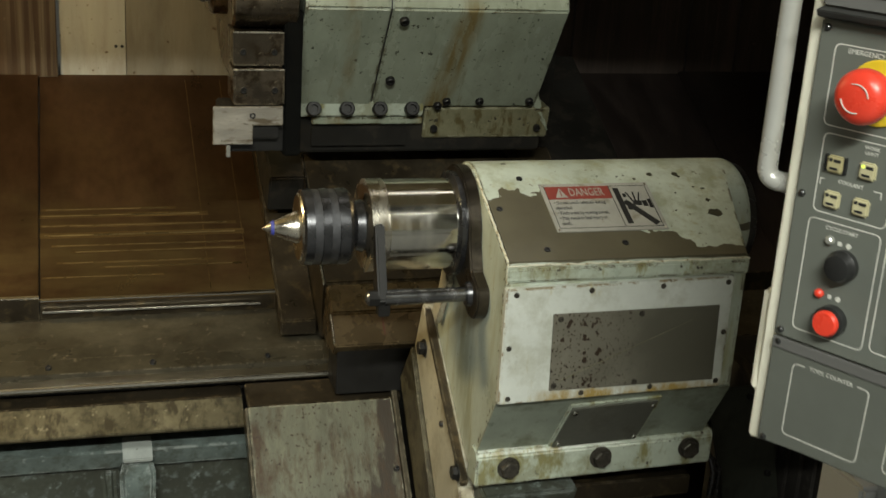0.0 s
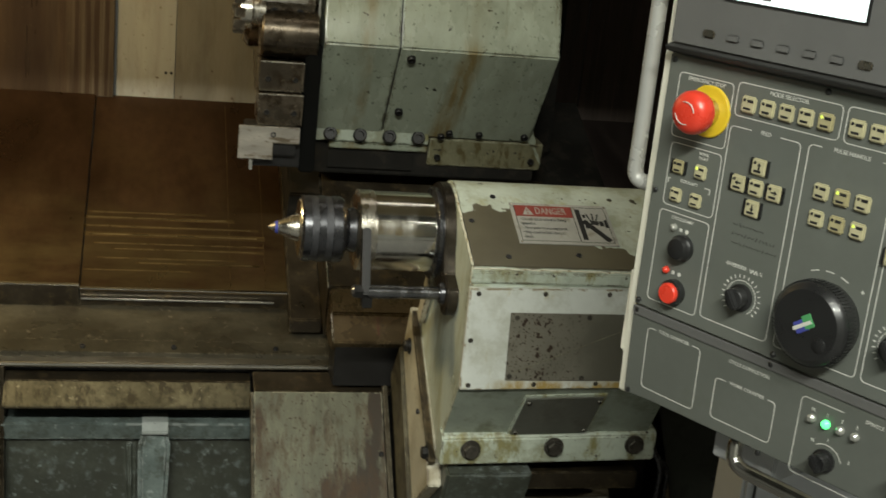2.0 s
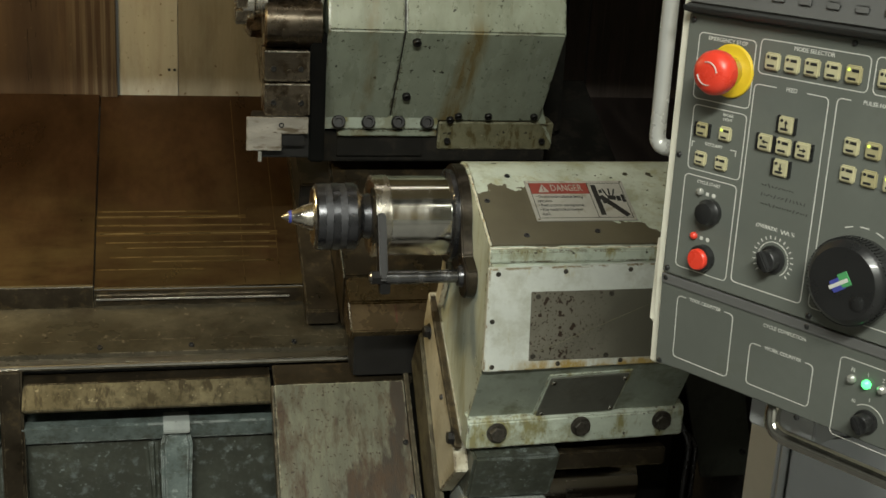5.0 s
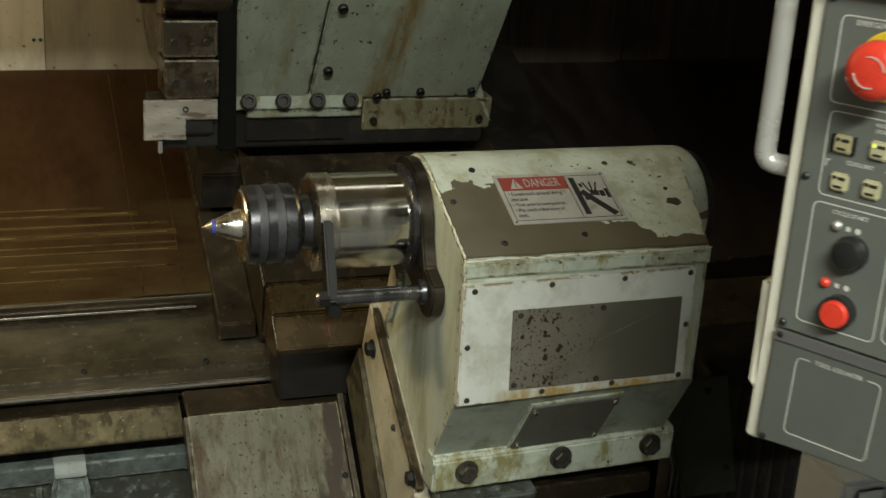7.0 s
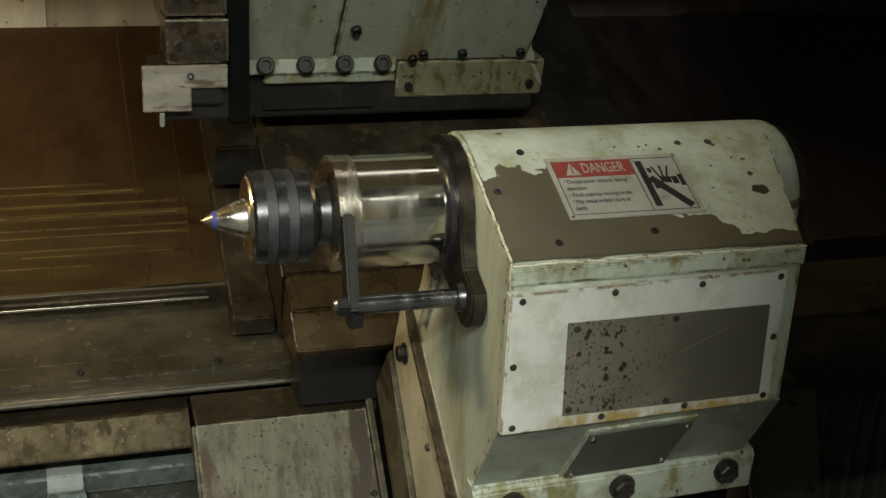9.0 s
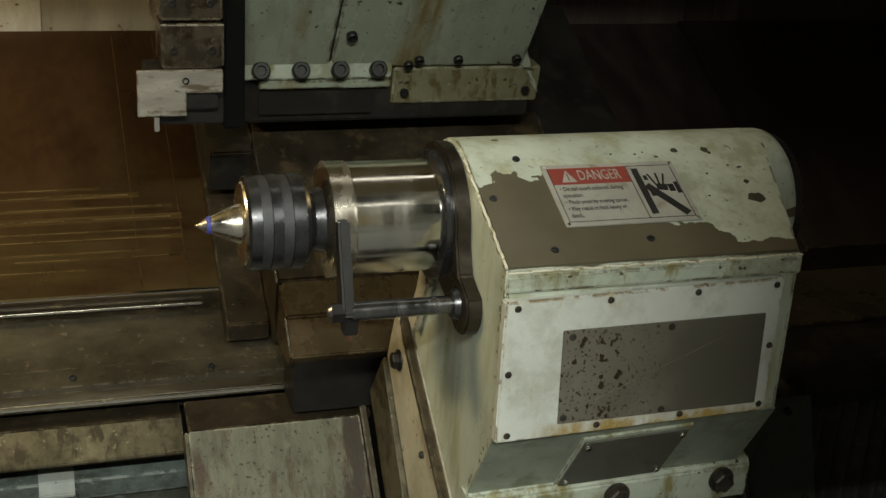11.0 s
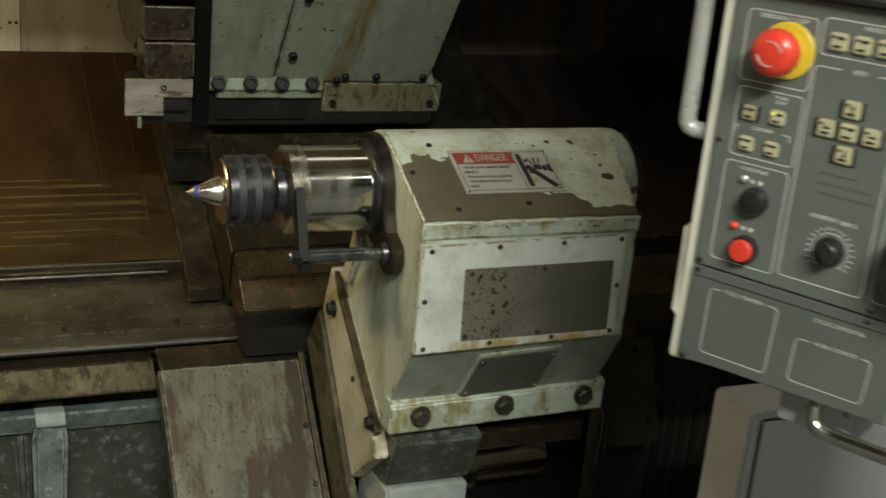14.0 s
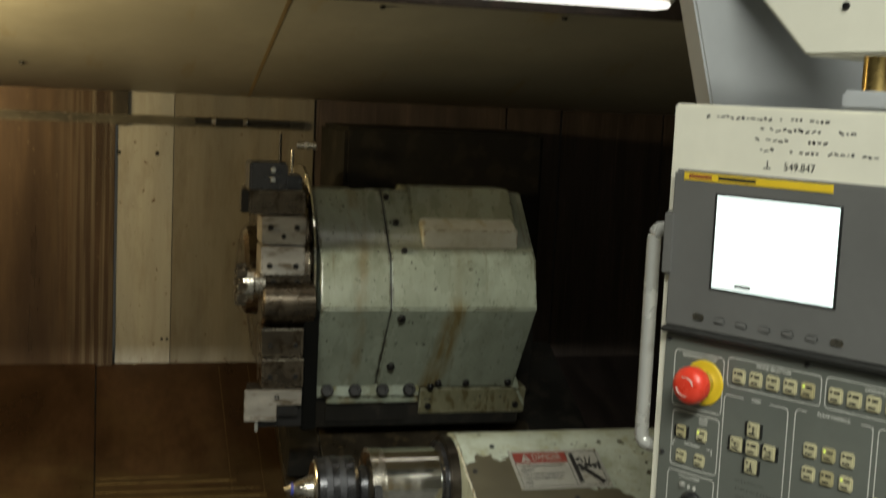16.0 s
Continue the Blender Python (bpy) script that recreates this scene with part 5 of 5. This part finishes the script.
def key(u0, v0, material, lit=False, frame_black=False, glyph="", parent=mid, s=0.0092):
    k = pp("key", box(u0 - s, u0 + s, -0.0065, -0.001, v0 - s, v0 + s, 0.0018), material, parent, "square ivory push key")
    if frame_black:
        pp("key_frame", merge(box(u0 - s - 0.003, u0 - s - 0.0003, -0.0055, -0.001, v0 - s, v0 + s, 0.0006), box(u0 + s + 0.0003, u0 + s + 0.003, -0.0055, -0.001, v0 - s, v0 + s, 0.0006)), black_plastic, k)
    pp("key_lamp", turned((u0 - s * 0.5, -0.0064, v0 + s * 0.5), -Y, [(0, 0.0019), (0.0006, 0.0017)], 10), led_yellow if lit else ink, k)
    if glyph:
        if glyph in "<>^v":
            ang = {">": 0, "^": -90, "<": 180, "v": 90}[glyph]
            bm = merge(prism([(-0.0042, -0.0008), (0.0005, -0.0008), (0.0005, -0.0026), (0.0044, 0), (0.0005, 0.0026), (0.0005, 0.0008), (-0.0042, 0.0008)], -0.0069, -0.0064, axis="y"))
            pp("key_mark", turn(bm, Matrix.Translation((u0 + 0.001, 0, v0 + 0.001)) @ pose(0, 0, 0, 0, ang)), ink, k)
        else:
            pp("key_mark", box(u0 - 0.001, u0 + s * 0.75, -0.0069, -0.0064, v0 + s * 0.28, v0 + s * 0.62), ink, k)
        pp("key_mark", box(u0 - s * 0.55, u0 + s * 0.45, -0.0069, -0.0064, v0 - s * 0.62, v0 - s * 0.34), ink, k)
    return k


for i in range(5):
    key(0.142 + i * 0.0245, 0.3995 + 0.0004 * i, key_yellow if i == 4 else key_ivory, lit=i == 4, glyph="-")
for i in range(5):
    key(0.277 + i * 0.0245, 0.402, key_ivory, glyph="-")
for du, dv, g in ((0, 0.0235, "^"), (-0.0235, 0, "<"), (0, 0, "-"), (0.0245, 0, ">"), (0, -0.0235, "v")):
    key(0.169 + du, 0.312 + dv, key_ivory, frame_black=g != "-", glyph=g)
key(0.060, 0.310, key_yellow, frame_black=True, glyph="-", s=0.008)
key(0.092, 0.311, key_ivory, lit=True, glyph="-", s=0.008)
key(0.062, 0.277, key_ivory, glyph="-", s=0.008)
key(0.091, 0.277, key_ivory, glyph="-", s=0.008)
for r_ in range(2):
    for i in range(3):
        key(0.2495 + i * 0.025, 0.3285 - r_ * 0.029, key_ivory if i != 1 else key_yellow, lit=(r_, i) in ((0, 1), (1, 2)), glyph="-", s=0.0088)
for du, dv in ((0, 0.023), (-0.023, 0), (0.023, 0), (0, -0.023)):
    key(0.367 + du, 0.283 + dv, key_ivory, frame_black=True, glyph="-")

es = pp("emergency_stop", turned((0.089, -0.002, 0.381), -Y, [(0, 0.0295), (0.002, 0.0295), (0.003, 0.028)], 48), yellow_plastic, mid, "yellow emergency stop collar")
pp("stop_neck", turned((0.089, -0.004, 0.381), -Y, [(0, 0.0165), (0.012, 0.0165), (0.014, 0.014), (0.020, 0.014)], 32), nickel, es, "silver neck")
pp("stop_button", turned((0.089, -0.020, 0.381), -Y, [(0, 0.018), (0.002, 0.0235), (0.008, 0.0248), (0.016, 0.0242), (0.021, 0.0215), (0.0245, 0.0155), (0.0258, 0.007), (0.026, 0.0)], 48), red_plastic, es, "red mushroom push button")
for a0 in (20, 200):
    arcs = [turn(box(-0.0021, 0.0021, -0.0462, -0.0445, -0.0004, 0.0004), Matrix.Translation((0.089 + 0.0125 * math.cos(a), 0, 0.381 + 0.0125 * math.sin(a))) @ pose(0, 0, 0, 0, math.degrees(-a) + 90)) for a in (radians(a0 + i * 16) for i in range(6))]
    pp("turn_arrow", merge(*arcs), line_white, es, "white turn arrow")
pp("start_button", turned((0.083, -0.002, 0.218), -Y, [(0, 0.0155), (0.006, 0.0155), (0.008, 0.014), (0.010, 0.013), (0.014, 0.012), (0.015, 0.009)], 36), black_plastic, mid, "black round push button")
rb = pp("stop_key", turned((0.081, -0.002, 0.163), -Y, [(0, 0.0155), (0.009, 0.0155), (0.010, 0.0135)], 36), black_plastic, mid, "black button ring")
pp("cap", turned((0.081, -0.010, 0.163), -Y, [(0, 0.0125), (0.006, 0.0125), (0.008, 0.011), (0.0085, 0.0)], 36), red_plastic, rb, "red button cap")
for u_, v_, m_ in ((0.066, 0.2385, lens_clear), (0.064, 0.1855, red_plastic)):
    pp("indicator", turned((u_, -0.002, v_), -Y, [(0, 0.0045), (0.003, 0.0042), (0.005, 0.002)], 16), m_, mid)
for u_, v_ in ((0.080, 0.2375), (0.0785, 0.1850)):
    pp("symbol", merge(box(u_ - 0.006, u_ - 0.002, -0.0024, -0.002, v_ - 0.002, v_ + 0.002), turned((u_ + 0.005, -0.0021, v_), -Y, [(0, 0.0026), (0.0004, 0.0026)], 14)), line_white, mid)


def dial(u0, v0, r, parent, scale_ring=True):
    d = pp("dial", turned((u0, -0.002, v0), -Y, [(0, r * 1.25), (0.003, r * 1.25), (0.004, r), (0.014, r * 0.95), (0.015, r * 0.85)], 32), black_plastic, parent, "black rotary selector")
    pp("grip", turn(box(-r * 0.30, r * 0.30, -0.024, -0.012, -r * 0.95, r * 0.95, 0.0015), Matrix.Translation((u0, 0, v0)) @ pose(0, 0, 0, 0, -35)), black_plastic, d)
    if scale_ring:
        ticks = []
        for i in range(19):
            a = radians(-40 + i * 260 / 18)
            ticks.append(turn(box(-0.0006, 0.0006, -0.0024, -0.002, -0.0018, 0.0018), Matrix.Translation((u0 + 0.0245 * math.cos(a), 0, v0 + 0.0245 * math.sin(a))) @ pose(0, 0, 0, 0, math.degrees(-a) + 90)))
        pp("dial_scale", merge(*ticks), line_white, parent)
        arc_ = [turn(box(-0.0014, 0.0014, -0.0024, -0.002, -0.0005, 0.0005), Matrix.Translation((u0 + 0.0195 * math.cos(a), 0, v0 + 0.0195 * math.sin(a))) @ pose(0, 0, 0, 0, math.degrees(-a) + 90)) for a in (radians(-50 + i * 10) for i in range(29))]
        pp("dial_scale", merge(*arc_), line_white, parent)
    return d


dial(0.173, 0.186, 0.0125, mid)
dial(0.366, 0.192, 0.0125, mid)
dial(0.313, 0.042, 0.011, fas, False)
dial(0.410, 0.062, 0.011, fas, False)
pp("indicator", turned((0.370, -0.002, 0.219), -Y, [(0, 0.005), (0.004, 0.004)], 16), led_green, mid, "lit green lamp")
for i in range(4):
    b_ = pp("indicator", turned((0.289 + i * 0.018, -0.002, 0.084), -Y, [(0, 0.0052), (0.003, 0.005), (0.006, 0.0025)], 18), led_green if i == 1 else lens_clear, fas, "lit green lamp" if i == 1 else "clear lamp")
pp("dial_scale", merge(*[turn(box(-0.0016, 0.0016, -0.0024, -0.002, -0.0005, 0.0005), Matrix.Translation((0.313 + 0.021 * math.cos(a), 0, 0.040 + 0.021 * math.sin(a))) @ pose(0, 0, 0, 0, math.degrees(-a) + 90)) for a in (radians(25 + i * 9) for i in range(12))]), line_white, fas)

hw = pp("handwheel", turned((0.280, -0.002, 0.195), -Y, [(0, 0.043), (0.010, 0.0445), (0.013, 0.0455), (0.026, 0.0455), (0.030, 0.043), (0.034, 0.038), (0.0345, 0.0)], 72), black_plastic, mid, "black pulse handwheel")
pp("wheel_rim", merge(*[turn(box(-0.0008, 0.0008, -0.028, -0.014, 0.0448, 0.0470, 0.0), Matrix.Translation((0.280, 0, 0.195)) @ pose(0, 0, 0, 0, i * 5)) for i in range(72)]), black_plastic, hw, "knurled rim")
pp("finger_knob", turned((0.300, -0.034, 0.179), -Y, [(0, 0.009), (0.003, 0.008), (0.004, 0.006)], 20), black_plastic, hw)
pp("logo_mark", turn(box(-0.006, 0.010, -0.0372, -0.0362, -0.007, 0.006, 0.0004), Matrix.Translation((0.274, 0, 0.192)) @ pose(0, 0, 0, 0, -35)), blue_print, hw, "blue badge shape")
pp("logo_mark", turn(box(0.006, 0.018, -0.0374, -0.0362, -0.006, 0.009, 0.0004), Matrix.Translation((0.274, 0, 0.192)) @ pose(0, 0, 0, 0, -35)), green_print, hw, "green badge shape")
pp("logo_bar", turn(box(-0.008, 0.016, -0.0378, -0.0371, -0.002, 0.002), Matrix.Translation((0.274, 0, 0.192)) @ pose(0, 0, 0, 0, -35)), line_white, hw, "white bar")
for i in range(3):
    a = radians(70 + i * 20)
    pp("arrow", turn(box(-0.005, 0.005, -0.0024, -0.002, -0.0006, 0.0006), Matrix.Translation((0.277 + 0.053 * math.cos(a), 0, 0.195 + 0.053 * math.sin(a))) @ pose(0, 0, 0, 0, math.degrees(-a) + 90)), line_white, mid)
for u_, v_ in ((0.030, 0.137), (0.030, 0.1245), (0.227, 0.137), (0.227, 0.1245), (0.430, 0.137), (0.030, 0.275), (0.235, 0.432), (0.030, 0.430), (0.030, 0.016), (0.23, 0.0145), (0.030, 0.648)):
    pp("rivet", turned((u_, -0.002, v_), -Y, [(0, 0.0036), (0.0015, 0.0034), (0.0028, 0.0018)], 12), black_plastic)

# handwriting on the top strip: only the legible figures
words("549.847", 0.200, 0.668, 0.0135, cp, ink, y=0.0035)
pp("ink_note", merge(box(0.150, 0.160, 0.0033, 0.0045, 0.664, 0.6655), turn(box(-0.0006, 0.0006, 0.0033, 0.0045, -0.005, 0.005), Matrix.Translation((0.155, 0, 0.669)))), ink)
random.seed(9)
for r_, (u0, u1) in enumerate(((0.06, 0.235), (0.135, 0.27), (0.135, 0.235), (0.135, 0.30))):
    u_ = u0
    while u_ < u1:
        w_ = random.uniform(0.003, 0.008)
        if random.random() < 0.82:
            v_ = 0.7265 - r_ * 0.0128 + random.uniform(-0.001, 0.001)
            pp("ink_note", turn(box(-w_ / 2, w_ / 2, 0.0034, 0.0045, -0.0022, -0.0008 + random.uniform(0, 0.002)), Matrix.Translation((u_ + w_ / 2, 0, v_)) @ pose(0, 0, 0, 0, random.uniform(-30, 30))), ink, None, "bar of unreadable handwriting")
        u_ += w_ + 0.0025

# lower section of the pendant folded back towards its foot
for ob in [cp, *cp.children_recursive]:
    if ob.type != "MESH":
        continue
    for v in ob.data.vertices:
        if v.co.z < 0.1295:
            lean = 0.17 * (0.1295 - v.co.z) * max(0.0, min(1.0, (0.13 - v.co.y) / 0.126))
            v.co.x -= 0.60 * lean
            v.co.y += lean
            v.co.z -= (0.10 if ob.name.startswith("casing") else 0.30) * lean

# handles and hanging arm
pp("side_handle", tube([(0.014, 0.030, 0.572), (-0.023, 0.020, 0.572), (-0.023, 0.020, 0.282), (-0.020, 0.021, 0.275), (-0.013, 0.023, 0.272), (0.014, 0.030, 0.272)], 0.0098), tube_steel, None, "satin steel grab handle")
pp("side_handle_foot", box(0.004, 0.013, 0.014, 0.048, 0.254, 0.288, 0.002), tube_steel)
pp("side_handle_foot", box(0.004, 0.013, 0.014, 0.048, 0.556, 0.590, 0.002), tube_steel)
pp("side_latch", box(-0.006, 0.009, 0.016, 0.034, 0.055, 0.165, 0.004), cream, None, "cream side latch")
pp("lower_handle", tube([(0.178, 0.075, 0.020), (0.176, 0.034, 0.002), (0.179, 0.031, -0.017), (0.186, 0.030, -0.024), (0.198, 0.030, -0.0275), (0.58, 0.030, -0.0275), (0.595, 0.032, -0.015), (0.595, 0.075, 0.020)], 0.0092), chrome, None, "satin steel lower rail")
pp("handle_mount", box(0.124, 0.215, 0.065, 0.129, -0.046, 0.012, 0.003), cabinet_grey, None, "grey handle mount")
arm = thing("pendant_arm", (0.1, -0.9, 1.83), "cream pendant support arm with a brass pivot", "support arm")
arm.matrix_world = pm
del ROOT[arm]
part("arm_box", prism([(0.195, 0.803), (0.60, 0.812), (0.60, 1.05), (0.08, 1.05), (0.08, 0.92)], 0.005, 0.16, 0.004, axis="y"), cream, arm, local=True)
part("pivot", turned((0.276, 0.035, 0.755), Z, [(0, 0.018), (0.055, 0.018)], 32), brass, arm, "brass pivot bush", local=True)
part("pivot_block", box(0.246, 0.40, 0.006, 0.12, 0.7405, 0.764, 0.004), cabinet_grey, arm, local=True)
part("beam", turn(box(0.30, 0.44, -1.0, -0.20, 2.03, 2.12, 0.004), pm.inverted()), cream, arm, local=True)
part("bolt", turned((0.245, 0.004, 0.862), -Y, [(0, 0.005), (0.003, 0.004)], 12), black, arm, local=True)

# ---- warning label on the tailstock ----
dl = thing("warning_label", (0.2, 0.1, 1.045), "red and white danger label riveted on the tailstock top", "label")
slope_a = math.degrees(math.atan2(arc[0][1] - 1.0, arc[0][0]))


def on_top(bm, out=0.0):
    """Bring a flat piece drawn in x and up-slope y on to the sloping tailstock top."""
    return turn(bm, Matrix.Translation((0, 0, 1.0)) @ pose(0, 0, 0, slope_a) @ Matrix.Translation((0, 0, out)))


LX, LY, LW, LH = 0.104, 0.068, 0.200, 0.120
part("backing", on_top(box(LX, LX + LW, LY, LY + LH, 0.0, 0.002, 0.0006)), label_white, dl)
part("red_band", on_top(box(LX + 0.008, LX + 0.124, LY + LH - 0.040, LY + LH - 0.008, 0.0016, 0.0024)), red_print, dl, "red heading band")
part("frame_line", on_top(merge(box(LX + 0.007, LX + LW - 0.007, LY + 0.008, LY + 0.009, 0.0016, 0.0023), box(LX + 0.124, LX + 0.1252, LY + 0.008, LY + LH - 0.008, 0.0016, 0.0023),
                                box(LX + 0.007, LX + 0.008, LY + 0.008, LY + LH - 0.008, 0.0016, 0.0023), box(LX + LW - 0.008, LX + LW - 0.007, LY + 0.008, LY + LH - 0.008, 0.0016, 0.0023),
                                box(LX + 0.124, LX + LW - 0.007, LY + LH - 0.009, LY + LH - 0.008, 0.0016, 0.0023))), ink, dl)
part("triangle", on_top(prism([(LX + 0.022, LY + LH - 0.036), (LX + 0.044, LY + LH - 0.036), (LX + 0.033, LY + LH - 0.012)], 0.002, 0.0028, axis="z")), label_white, dl)
part("triangle_mark", on_top(box(LX + 0.0322, LX + 0.0338, LY + LH - 0.033, LY + LH - 0.019, 0.0025, 0.0032)), red_print, dl)
part("lettering", on_top(turn(lettering("DANGER", 0.0255, 0.0003), Matrix.Translation((LX + 0.080, LY + LH - 0.024, 0.0026)) @ Matrix.Diagonal((0.62, 1.1, 1, 1)))), label_white, dl, "white word danger")
for i, line in enumerate(("\u2022 Do not touch tailstock during", "   operation.", "\u2022 Pinch point by moving turret.", "\u2022 May result in fatal injury or", "   death.")):
    t_ = lettering(line, 0.0105, 0.0002)
    lo = min(v.co.x for v in t_.verts)
    part("lettering", on_top(turn(t_, Matrix.Translation((LX + 0.014 - lo * 0.70, LY + LH - 0.049 - i * 0.0128, 0.0023)) @ Matrix.Diagonal((0.70, 1.05, 1, 1)))), ink, dl)
pic = [box(LX + 0.131, LX + 0.141, LY + 0.016, LY + LH - 0.014, 0.0016, 0.0024)]
pic.append(turn(box(-0.006, 0.006, -0.036, 0.036, 0.0016, 0.0025), Matrix.Translation((LX + 0.164, LY + 0.043, 0)) @ pose(0, 0, 0, 0, 0, 36)))
pic.append(turn(box(-0.008, 0.008, -0.006, 0.006, 0.0016, 0.0026), Matrix.Translation((LX + 0.165, LY + 0.067, 0)) @ pose(0, 0, 0, 0, 0, -8)))
for fx, a_ in ((0.158, 14), (0.163, -4), (0.168, -20)):
    pic.append(turn(box(-0.0014, 0.0014, 0, 0.024, 0.0016, 0.0025), Matrix.Translation((LX + fx, LY + 0.071, 0)) @ pose(0, 0, 0, 0, 0, a_)))
pic.append(box(LX + 0.1745, LX + 0.183, LY + 0.058, LY + 0.072, 0.0016, 0.0027))
pic.append(box(LX + 0.1850, LX + 0.191, LY + 0.054, LY + 0.076, 0.0016, 0.0027))
for du, dv in ((0.144, 0.082), (0.144, 0.050)):
    pic.append(box(LX + du, LX + du + 0.006, LY + dv, LY + dv + 0.009, 0.0016, 0.0026))
part("pictogram", on_top(merge(*pic)), ink, dl, "black pinch pictogram")
for sx, sy in ((LX + 0.005, LY + 0.005), (LX + LW - 0.005, LY + 0.005), (LX + 0.005, LY + LH - 0.005), (LX + LW - 0.005, LY + LH - 0.005)):
    part("rivet", on_top(turned((sx, sy, 0.0015), Z, [(0, 0.0026), (0.0012, 0.0022)], 10)), nickel, dl)
for sx, sy in ((0.075, 0.030), (0.215, 0.040), (0.075, 0.205), (0.02, 0.13)):
    part("screw", on_top(turned((sx, sy, -0.001), Z, [(0, 0.006), (0.0025, 0.0055), (0.0025, 0.003), (0.001, 0.003)], 12)), dark_steel, ts)

# bare patches where the paint has flaked off the rounded top
random.seed(33)
flake = surf("flaked_filler", (0.06, 0.055, 0.035), 0.55, var=0.25, scale=60)
for fx, fd, fr in ((0.405, 0.107, 0.0125), (0.404, 0.140, 0.0055), (0.319, 0.211, 0.0062), (0.367, 0.210, 0.0068), (0.372, 0.203, 0.003), (0.286, 0.199, 0.003),
                   (0.268, 0.209, 0.0022), (0.255, 0.206, 0.002), (0.218, 0.208, 0.0022), (0.35, 0.16, 0.002), (0.335, 0.115, 0.002), (0.39, 0.175, 0.002)):
    out = [(fx + fr * random.uniform(0.65, 1.25) * math.cos(a_), fd + fr * random.uniform(0.55, 0.95) * math.sin(a_)) for a_ in (2 * math.pi * i / 13 for i in range(13))]
    part("paint_flake", on_top(prism(out, -0.0004, 0.0005, axis="z")), flake, ts, "flaked bare patch")
